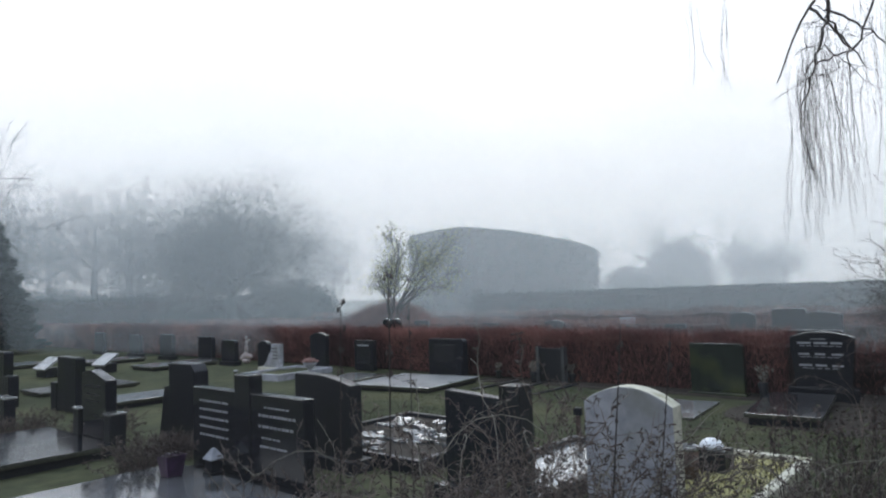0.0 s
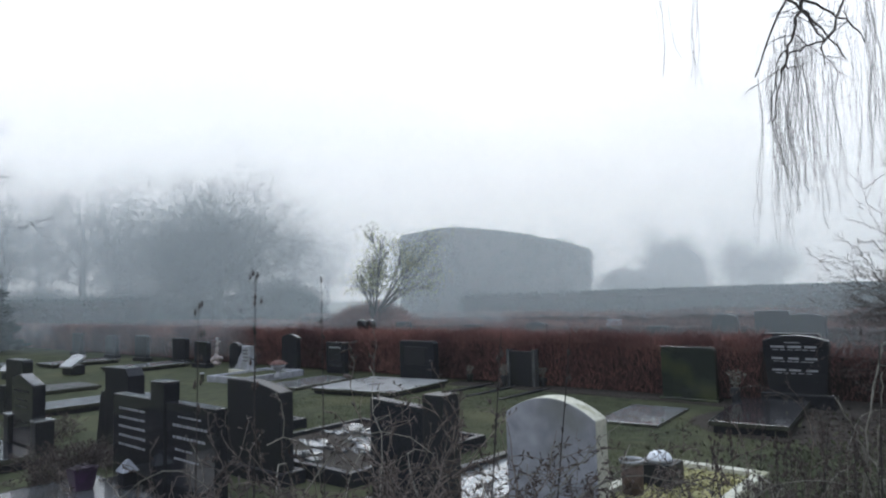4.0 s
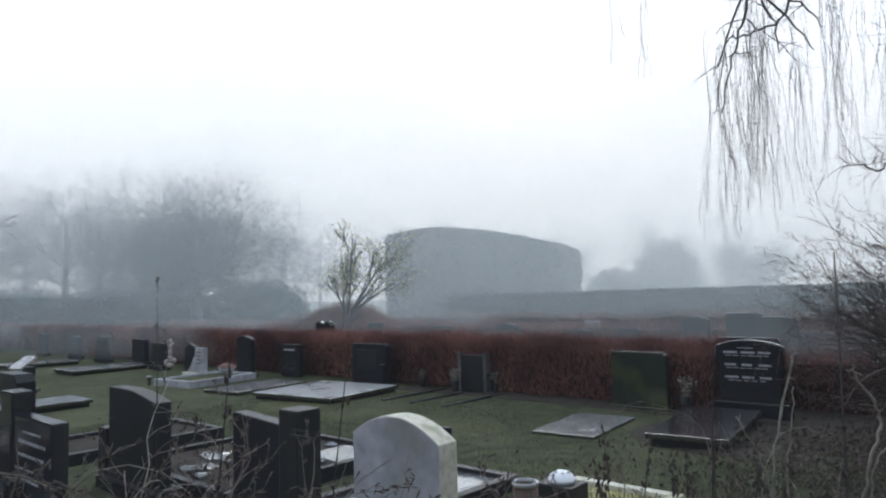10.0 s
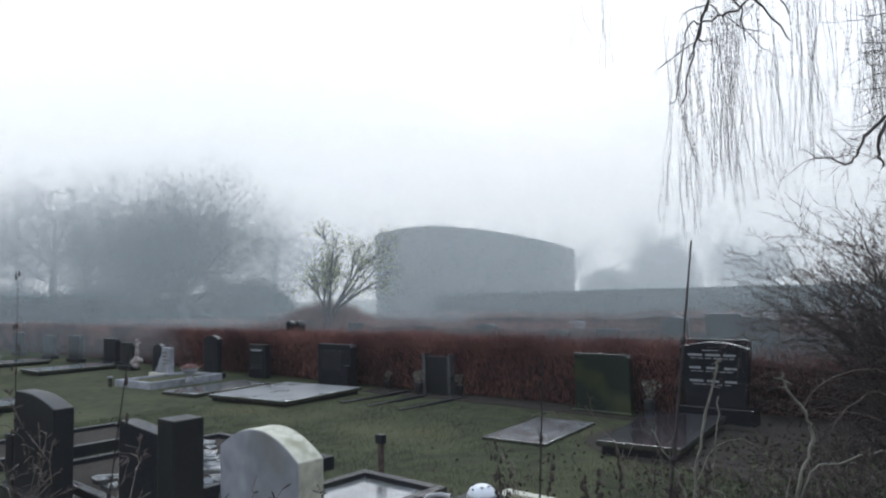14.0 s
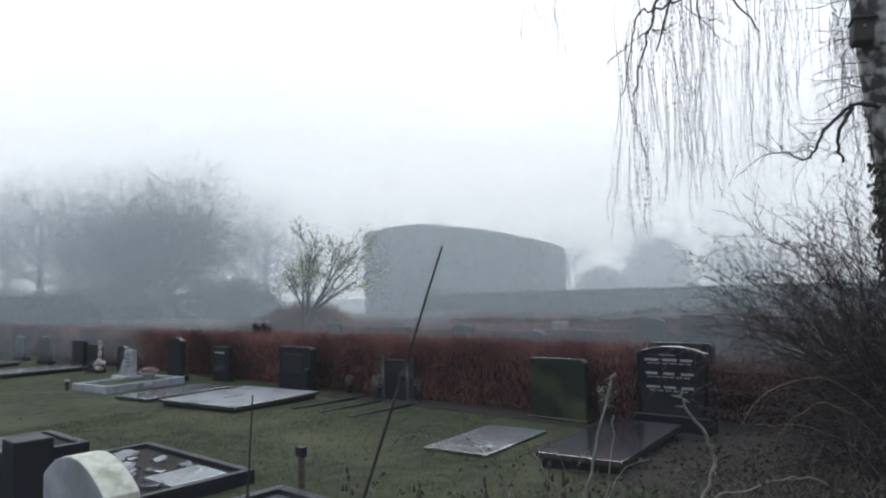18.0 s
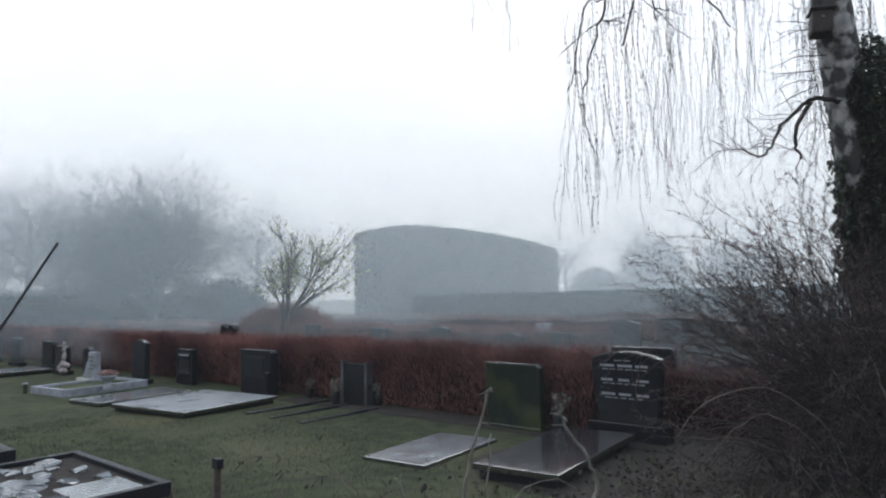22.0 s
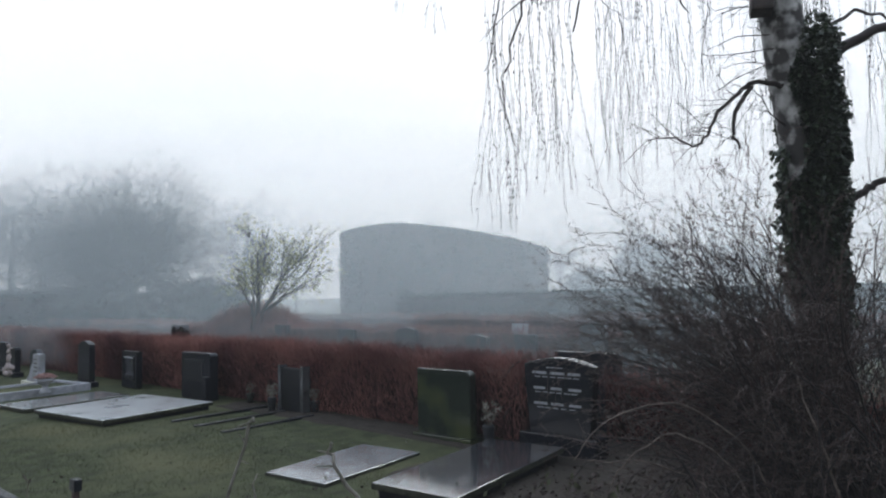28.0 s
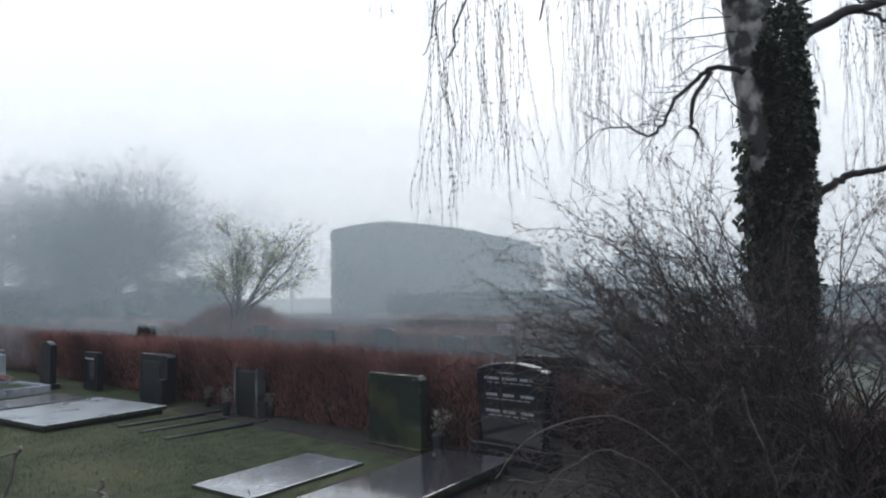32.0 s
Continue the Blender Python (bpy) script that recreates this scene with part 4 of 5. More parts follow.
bent_cane([(4.02, 5.25, -0.03), (4.12, 5.22, 0.45), (4.18, 5.2, 0.70), (4.25, 5.2, 0.88), (4.23, 5.2, 0.98), (4.11, 5.2, 1.17), (4.10, 5.2, 1.24)], 0.011, "pale dead cane bent like a hook")
bent_cane([(4.10, 5.15, -0.03), (4.16, 5.2, 0.5), (4.25, 5.2, 0.72), (4.38, 5.2, 0.74), (4.62, 5.2, 0.80), (4.80, 5.2, 0.76)], 0.007, "pale dead cane arching low over herbs")
bent_cane([(3.52, 5.3, -0.03), (3.62, 5.3, 0.6), (3.69, 5.3, 0.95), (3.78, 5.3, 1.26), (3.80, 5.3, 1.32)], 0.009, "slanting pale dead cane with a frayed tip")
bent_cane([(3.60, 5.2, -0.03), (3.52, 5.2, 0.6), (3.47, 5.2, 0.75), (3.36, 5.2, 0.95)], 0.007, "slanting pale dead cane over herbs")
bent_cane([(3.72, 5.35, -0.03), (3.72, 5.35, 0.5), (3.76, 5.35, 0.8), (3.80, 5.35, 1.1)], 0.006, "thin pale dead cane over herbs")

# ---- weeping birch ----
birch = thing("birch_tree", pose(8.1, 9.2, 0), "old weeping birch with ivy on its pale trunk", "tree")
tr = Acc()
line = [(0.03, 0, -0.1, 0.34), (0.02, 0, 0.35, 0.265), (0.0, 0, 1.0, 0.235), (-0.01, 0, 1.8, 0.22), (-0.04, 0, 2.4, 0.21), (-0.07, 0, 2.85, 0.205), (-0.13, 0.0, 3.5, 0.205), (-0.20, 0, 4.1, 0.205), (-0.28, 0, 4.9, 0.19), (-0.42, 0.05, 6.2, 0.16), (-0.50, 0.1, 7.6, 0.11), (-0.45, 0.2, 9.5, 0.05)]
sides = 20
for x, y, z, r in line:
    for k in range(sides):
        c = 2 * math.pi * k / sides
        rr = r * (1 + 0.07 * noise.noise(Vector((math.cos(c) * 1.5, math.sin(c) * 1.5, z * 1.3))))
        tr.v.append(Vector((x + rr * math.cos(c), y + rr * math.sin(c), z)))
for i in range(len(line) - 1):
    for k in range(sides):
        tr.f.append((i * sides + k, i * sides + (k + 1) % sides, (i + 1) * sides + (k + 1) % sides, (i + 1) * sides + k))
trunk = part("trunk", tr, M_BARK, birch, "pale birch bark with dark fissures", smooth=True)
trunk.data.materials.append(M_OLDBARK)
for pl in trunk.data.polygons:
    if pl.center.z < 2.5 + 0.35 * math.sin(pl.center.x * 9 + pl.center.y * 5):
        pl.material_index = 1


def limb(points, r0, r1, name="limb", label=""):
    """A smooth limb through a few points, relative to the birch's foot."""
    a = Acc()
    P = [Vector(p) for p in points]
    out = []
    for i in range(len(P) - 1):
        p0, p1, p2, p3 = P[max(i - 1, 0)], P[i], P[i + 1], P[min(i + 2, len(P) - 1)]
        for k in range(5):
            s = k / 5
            out.append(0.5 * ((2 * p1) + (p2 - p0) * s + (2 * p0 - 5 * p1 + 4 * p2 - p3) * s * s + (3 * p1 - p0 - 3 * p2 + p3) * s ** 3))
    out.append(P[-1])
    out = [q + rand_dir(0.02 if name == "branch" else 0.008) for q in out]
    n = len(out)
    a.tube(out, [r0 + (r1 - r0) * i / (n - 1) for i in range(n)], 7)
    part(name, a, M_TWIG, birch, label, smooth=True)
    return out


def strand(acc, p, length, r=0.0021, sway=0.02, side=0.5):
    """A thin hanging twig with small side twigs and catkins."""
    n = max(8, int(length / 0.07))
    q, e, pts = p.copy(), Vector((rnd.gauss(0, 0.12), rnd.gauss(0, 0.12), -1)).normalized(), [p.copy()]
    for i in range(n):
        e = (e + Vector((rnd.gauss(0, sway * 5), rnd.gauss(0, sway * 5), -0.28))).normalized()
        q = q + e * length / n
        pts.append(q.copy())
    acc.tube(pts, [r * (1 - 0.3 * i / n) for i in range(n + 1)], 3, cap=False)
    for i in range(1, n):
        if rnd.random() < side * 0.32:
            d = Vector((rnd.gauss(0, 0.30), rnd.gauss(0, 0.30), -1)).normalized()
            l = rnd.uniform(0.06, 0.40)
            acc.tube([pts[i], pts[i] + d * l * 0.4 + rand_dir(0.006), pts[i] + d * l * 0.4 + Vector((rnd.gauss(0, 0.01), rnd.gauss(0, 0.01), -0.6 * l))], [r * 0.6, r * 0.5, r * 0.4], 3, cap=False)
        if rnd.random() < 0.7:
            b = pts[i] + Vector((rnd.gauss(0, 0.007), rnd.gauss(0, 0.007), 0))
            acc.tube([pts[i], b + Vector((0, 0, -0.010)), b + Vector((0, 0, -0.026))], [0.002, rnd.uniform(0.005, 0.0098), 0.002], 3, cap=False)


def spray(x, y, top, bottom, count, width, low=0.6):
    """A bunch of hanging twigs at a place in the world, from a thin bent branch."""
    a = Acc()
    base = Vector((x - 8.1, y - 9.2, top))
    for k in range(count):
        p = base + Vector((rnd.uniform(-width, width), rnd.uniform(-width, width), rnd.uniform(-0.45, 0.25)))
        strand(a, p, max(0.5, (top - bottom) * rnd.uniform(low, 1.0) + (p.z - top)))
    tagged(part("hanging_twig_bunch", a, M_TWIG, birch), kind="stuff")
    return base


# limbs that the sprays hang from
limb([(-0.42, 0.05, 6.1), (-1.2, 0.2, 6.9), (-2.0, 0.15, 6.75), (-2.36, 0.2, 6.2), (-2.41, 0.2, 5.62)], 0.05, 0.026)
limb([(-2.41, 0.2, 5.62), (-2.6, 0.2, 5.1), (-2.72, 0.2, 4.7), (-2.95, 0.15, 3.95)], 0.022, 0.008, "branch")
limb([(-2.41, 0.2, 5.62), (-2.15, 0.3, 5.25), (-2.0, 0.4, 4.8)], 0.02, 0.007, "branch")
limb([(-2.42, 0.2, 5.70), (-1.9, 0.2, 5.45), (-1.55, 0.2, 5.1)], 0.02, 0.008, "branch")
limb([(-1.7, 0.0, 6.3), (-2.2, -0.15, 5.1), (-2.6, -0.15, 4.9), (-2.92, -0.15, 4.78), (-3.02, -0.15, 4.46), (-3.14, -0.15, 3.84)], 0.018, 0.005, "branch")
limb([(-2.0, 0.15, 6.75), (-2.6, 0.6, 6.9), (-3.3, 0.9, 6.8), (-4.0, 1.05, 6.4)], 0.022, 0.006, "branch")
limb([(-0.46, 0.1, 6.9), (-1.0, 1.2, 7.1), (-1.4, 2.4, 6.7), (-1.6, 3.3, 5.6)], 0.045, 0.012)
limb([(-1.4, 2.4, 6.7), (-0.6, 3.0, 6.5), (0.2, 3.4, 5.9)], 0.03, 0.01, "branch")
limb([(-0.40, 0.0, 5.6), (0.6, 0.5, 6.2), (1.6, 0.8, 6.2), (2.6, 0.9, 5.4)], 0.06, 0.015)
limb([(0.10, 0.0, 3.88), (0.35, 0, 4.08), (0.7, 0.0, 4.25), (1.15, 0.05, 4.42), (2.0, 0.1, 5.0)], 0.065, 0.03, "limb", "dark limb rising from the trunk")
limb([(0.75, 0.0, 4.27), (1.0, -0.05, 4.15), (1.2, -0.1, 3.85), (1.3, -0.1, 3.7)], 0.02, 0.008, "branch")
limb([(0.05, -0.1, 4.15), (0.35, -0.2, 4.35), (0.6, -0.2, 4.28), (1.0, -0.25, 4.2)], 0.02, 0.01, "branch")
limb([(0.20, 0, 2.50), (0.42, 0, 2.64), (0.65, 0, 2.76), (0.92, 0, 2.8), (1.7, 0.1, 3.05)], 0.045, 0.022, "limb", "bare limb bending away from the trunk")
# the bent stub on the other side
e1 = limb([(-0.30, -0.1, 3.68), (-0.55, -0.1, 3.74), (-0.72, -0.1, 3.63), (-0.94, -0.1, 3.44), (-1.03, -0.1, 3.25), (-1.18, -0.1, 3.13), (-1.4, -0.1, 3.2), (-1.62, -0.1, 3.18)], 0.027, 0.005, "limb", "crooked drooping branch")
e2 = limb([(-0.62, -0.1, 3.70), (-0.76, -0.12, 3.44), (-0.82, -0.14, 3.21), (-0.76, -0.14, 3.09)], 0.025, 0.012, "branch", "short broken branch")
a = Acc()
for q in e1[8:] + e2[9:]:
    for k in range(1):
        grow(a, q, Vector((rnd.gauss(-0.4, 0.7), rnd.gauss(0, 0.5), rnd.gauss(0.1, 0.5))), rnd.uniform(0.2, 0.45), 0.005, 1, 0.4, (1, 3), 0.7, -0.03, 3)
tagged(part("fine_twig_mass", a, M_TWIG, birch), kind="stuff")
a = Acc()
for z0, dx in ((4.05, -1.0), (3.3, -0.6), (3.9, -0.9), (4.4, -1.0), (4.65, -0.9), (4.9, -1.0), (4.2, -0.8), (4.55, -1.1)):
    grow(a, Vector((-0.3, -0.1, z0)), Vector((dx, rnd.gauss(0, 0.3), 0.1)), 0.7, 0.008, 2, 0.4, (2, 4), 0.6, -0.04, 3)
tagged(part("fine_twig_mass", a, M_TWIG, birch), kind="stuff")

a = Acc()
for q in (Vector((-2.41, 0.2, 5.62)), Vector((-2.2, 0.28, 5.35)), Vector((-2.05, 0.38, 4.95)), Vector((-2.55, 0.2, 5.2)), Vector((-2.7, 0.2, 4.75)), Vector((-1.8, 0.2, 5.35))):
    for k in range(3):
        grow(a, q, Vector((rnd.gauss(0, 0.8), rnd.gauss(0, 0.4), rnd.gauss(-0.1, 0.5))), rnd.uniform(0.3, 0.6), 0.008, 2, 0.5, (1, 3), 0.7, -0.08, 3)
tagged(part("fine_twig_mass", a, M_TWIG, birch), kind="stuff")

# hanging columns: x, y, top, lowest, twigs, half width, evenness
for col in ((5.05, 9.20, 4.8, 2.25, 9, 0.08, 0.8), (5.19, 9.30, 4.8, 2.55, 6, 0.07, 0.7), (5.36, 9.50, 5.2, 2.35, 5, 0.06, 0.6),
            (5.55, 9.30, 5.3, 2.75, 7, 0.06, 0.6), (5.72, 9.30, 5.4, 2.42, 5, 0.05, 0.7), (5.62, 9.65, 5.6, 2.5, 5, 0.10, 0.5),
            (4.05, 10.3, 6.5, 4.75, 4, 0.06, 0.85), (4.50, 10.1, 6.5, 4.62, 4, 0.07, 0.8),
            (5.92, 9.80, 6.0, 3.1, 2, 0.09, 0.5), (6.10, 9.30, 6.0, 2.8, 3, 0.07, 0.55),
            (6.31, 9.40, 6.0, 3.0, 2, 0.07, 0.55), (6.57, 9.30, 6.2, 2.9, 6, 0.03, 0.8), (6.80, 9.50, 6.2, 3.3, 2, 0.08, 0.5),
            (7.02, 9.40, 6.2, 3.1, 3, 0.10, 0.5), (7.42, 9.60, 6.6, 3.9, 5, 0.11, 0.8), (7.15, 9.70, 6.6, 2.6, 3, 0.18, 0.7)):
    spray(*col)
for k in range(5):
    spray(rnd.uniform(6.6, 8.4), rnd.uniform(11.5, 13.2), rnd.uniform(5.8, 6.9), rnd.uniform(2.6, 3.6), 11, 0.14)
for k in range(12):
    spray(rnd.uniform(8.6, 11.4), rnd.uniform(9.2, 11.5), rnd.uniform(5.0, 6.5), rnd.uniform(2.2, 3.6), 22, 0.16)

# ivy on the trunk
ivy = Acc()
for k in range(26000):
    z = rnd.uniform(1.35, 4.35)
    x0 = -0.01 - 0.085 * max(0, z - 2.0)
    c = rnd.uniform(-math.pi, math.pi)
    facing = math.cos(c)
    cover = 1.0 if z < 3.6 else 1.0 - 0.7 * (z - 3.6)
    if z > 2.75 and facing < -0.42 + 1.0 * max(0.0, z - 3.75) + 0.35 * noise.noise(Vector((c, z * 2, 0))):
        continue
    if z < 2.2 and rnd.random() > (z - 1.2):
        continue
    if rnd.random() > cover:
        continue
    bulge = (0.215 if z > 2.3 else 0.185) + 0.03 * noise.noise(Vector((c * 2, z * 3, 5))) + rnd.uniform(0, 0.05) + (rnd.uniform(0, 0.14) * max(0.0, noise.noise(Vector((1, z * 3.3, 9))) + 0.35) if facing > 0.4 and rnd.random() < 0.4 else 0)
    if facing < 0:
        bulge -= 0.03
    if z > 2.5 and facing > 0:
        bulge += 0.12 * facing * min(1.0, (z - 2.5) * 2)
    p = Vector((x0 + bulge * math.cos(c), bulge * math.sin(c), z))
    ivy.leaf(p, Vector((math.cos(c), math.sin(c), rnd.uniform(-1.3, 0.1))) + rand_dir(0.4), rnd.uniform(0.014, 0.030), rnd.uniform(0.035, 0.07))
for k in range(500):
    z = rnd.uniform(1.7, 3.1)
    ivy.leaf(Vector((-0.32 + rnd.gauss(0, 0.035), -0.05 + rnd.gauss(0, 0.05), z)), Vector((rnd.gauss(0, 0.6), rnd.gauss(0, 0.6), -1)), 0.025, 0.07)
tagged(part("ivy", ivy, M_IVY, birch, "dense dark green ivy"), kind="stuff")

nest = thing("nest_box", pose(7.57, 8.97, 4.36, 0, 4, -20), "dark wooden nest box fixed to the birch", "nest box")
part("box", block(-0.10, -0.09, 0, 0.10, 0.17, 0.24, 0.03), M_BOX, nest)
lid = part("lid", block(-0.12, -0.13, 0.243, 0.12, 0.17, 0.265, 0.008), M_BOX, nest)
part("hole", lathe(((0, 0), (0.018, 0), (0.018, 0.004), (0, 0.004)), 12), M_BLACK, nest, at=pose(0, -0.092, 0.16, 90, 0, 0))

# ---- shrub at the birch ----
def big_shrub(x, y, count, reach, height, seed, label, toward=(-0.4, -0.1), droop=0.12, loose=0.36):
    global rnd
    keep, rnd = rnd, random.Random(seed)
    t = thing("shrub", pose(x, y, 0), label, "shrub")
    st, tw, bd = Acc(), Acc(), Acc()
    for k in range(count):
        p = Vector((max(-reach * 0.4, rnd.gauss(0, reach * 0.24)), rnd.gauss(0, reach * 0.2), -0.03))
        d = Vector((max(toward[0] - 0.5, rnd.gauss(toward[0], loose) + 0.25 * p.x), rnd.gauss(toward[1], loose * 0.55), 1.0))
        budded_twig(st, tw, bd, p, d, height * rnd.uniform(0.6, 1.1), rnd.uniform(0.007, 0.015), 2, droop * rnd.uniform(0, 2), 0.17, 0.085, 0.4)
    tagged(part("stem_mass", st, M_TWIG, t), kind="stuff")
    tagged(part("fine_twig_mass", tw, M_BROWN, t, "thin reddish-brown twigs"), kind="stuff")
    tagged(part("bud_mass", bd, M_BUD, t), kind="stuff")
    rnd = keep
    return t


big_shrub(7.8, 8.55, 92, 1.2, 2.42, 11, "large leafless reddish-brown shrub at the birch's foot", (-0.36, -0.05), 0.10, 0.28)
big_shrub(7.75, 8.5, 24, 0.5, 2.8, 21, "long arching outer boughs of the leafless shrub", (-0.70, -0.04), 0.06, 0.15)
big_shrub(7.5, 8.2, 80, 1.6, 1.65, 12, "lower arching twigs at the shrub's skirt", (-0.5, -0.08), 0.5, 0.3)
big_shrub(7.0, 7.75, 55, 1.6, 1.0, 14, "low brown tangle spreading from the shrub's foot", (-0.5, -0.1), 0.7, 0.45)
big_shrub(9.7, 8.9, 100, 1.8, 2.3, 13, "leafless brown shrub beyond the birch trunk", (0.1, -0.05))
bent_cane([(6.9, 7.7, -0.03), (6.65, 7.65, 0.6), (6.15, 7.6, 0.95), (5.65, 7.55, 0.86), (5.38, 7.5, 0.6)], 0.007, "brown cane arching low out of the shrub", M_DRY)
bent_cane([(6.7, 7.6, -0.03), (6.5, 7.55, 0.5), (6.1, 7.5, 0.76), (5.75, 7.45, 0.62), (5.6, 7.45, 0.42)], 0.006, "brown cane arching low out of the shrub", M_DRY)
bent_cane([(6.6, 7.45, -0.03), (6.3, 7.45, 0.38), (5.9, 7.45, 0.58), (5.45, 7.4, 0.62)], 0.006, "brown cane arching low out of the shrub", M_DRY)
bent_cane([(7.2, 7.4, -0.03), (7.1, 7.4, 0.5), (6.95, 7.4, 0.95), (6.9, 7.4, 1.15)], 0.008, "brown cane standing in the shrub", M_DRY)

# leaf litter and herbs under the shrub
acc = Acc()
for k in range(9000):
    x, y = rnd.gauss(7.2, 1.3), rnd.gauss(7.8, 0.9)
    p = Vector((x, y, ground_height(x, y) + rnd.uniform(0.0, 0.03)))
    acc.leaf(p, Vector((rnd.gauss(0, 1), rnd.gauss(0, 1), 0.25)), rnd.uniform(0.012, 0.025), rnd.uniform(0.03, 0.07))
tagged(part("leaf_litter", acc, M_BUD), "brown leaf litter under the shrub", "leaf litter", kind="stuff")
acc = Acc()
for k in range(5200):
    x, y = rnd.gauss(6.4, 1.6), rnd.gauss(6.6, 0.9)
    if noise.noise(Vector((x * 1.2, y * 1.2, 8))) < -0.05:
        continue
    p = Vector((x, y, ground_height(x, y) - 0.01))
    acc.leaf(p + Vector((0, 0, rnd.uniform(0, 0.12))), Vector((rnd.gauss(0, 0.7), rnd.gauss(0, 0.7), 0.8)), rnd.uniform(0.008, 0.022), rnd.uniform(0.04, 0.10))
tagged(part("ground_herbs", acc, M_HERB), "low green herbs at the lawn's edge", "herbs", kind="stuff")

# grass blades on the nearer lawn
acc = Acc()
for k in range(110000):
    a, b = rnd.uniform(-10, 1.0), rnd.uniform(5.0, 10.8)
    if b > 9.1 + 0.1 * (a + 4.45) and -4.45 < a + 0.1 * (b - 9.1) < -3.55 and rnd.random() < 0.97:
        continue
    p = gp(a, b)
    if noise.noise(Vector((p.x * 1.1, p.y * 1.1, 2))) < rnd.uniform(-0.7, 0.1):
        continue
    z = ground_height(p.x, p.y) - 0.004
    d = Vector((rnd.gauss(0, 0.5), rnd.gauss(0, 0.5), 1)).normalized()
    h = rnd.uniform(0.015, 0.05)
    i = len(acc.v)
    s = Vector((d.y, -d.x, 0)) * 0.004 + Vector((0.002, 0, 0))
    q = Vector((p.x, p.y, z))
    acc.v += [q - s, q + s, q + d * h]
    acc.f.append((i, i + 1, i + 2))
tagged(part("grass", acc, M_BLADE), "short damp winter grass of the lawn", "grass", kind="stuff")

# fallen leaves on the lawn
acc = Acc()
for k in range(160):
    a, b = rnd.uniform(-12, 0.5), rnd.uniform(5.4, 11.0)
    p = gp(a, b)
    acc.leaf(Vector((p.x, p.y, ground_height(p.x, p.y) + 0.012)), Vector((rnd.gauss(0, 0.3), rnd.gauss(0, 0.3), 1)), rnd.uniform(0.008, 0.015), rnd.uniform(0.02, 0.045))
tagged(part("fallen_leaves", acc, M_BUD), "dark wet fallen leaves scattered on the lawn", "leaves", kind="stuff")

# ---- distance ----
def leaf_cloud(acc, centre, radii, count, size, inner=0.82):
    """Small leaves over a lumpy rounded form."""
    for k in range(count):
        d = rand_dir(1).normalized()
        if d.z < -0.35:
            continue
        lump = 1 + 0.16 * noise.noise(d * 2.3 + centre) + 0.10 * noise.noise(d * 6 + centre)
        p = centre + Vector((d.x * radii[0], d.y * radii[1], d.z * radii[2])) * lump * rnd.uniform(inner, 1.03)
        acc.leaf(p, d + rand_dir(0.8), size * rnd.uniform(0.25, 0.5), size * rnd.uniform(0.7, 1.3))


def mound(x, y, rx, ry, h, label, count=2500, size=0.22, material=M_MOUND, name="evergreen_bush"):
    t = thing(name, pose(x, y, 0), label, "bush")
    bm = bmesh.new()
    bmesh.ops.create_icosphere(bm, subdivisions=3, radius=1)
    for v in bm.verts:
        d = v.co.normalized()
        k = 0.84 * (1 + 0.16 * noise.noise(d * 2.3 + Vector((0, 0, h * 0.35))))
        v.co = Vector((d.x * rx * k, d.y * ry * k, max(-0.1, h * 0.35 + d.z * h * 0.65 * k)))
    part("inside", bm, material, t, smooth=True)
    acc = Acc()
    leaf_cloud(acc, Vector((0, 0, h * 0.35)), (rx, ry, h * 0.65), count, size)
    tagged(part("foliage", acc, material, t), kind="stuff")


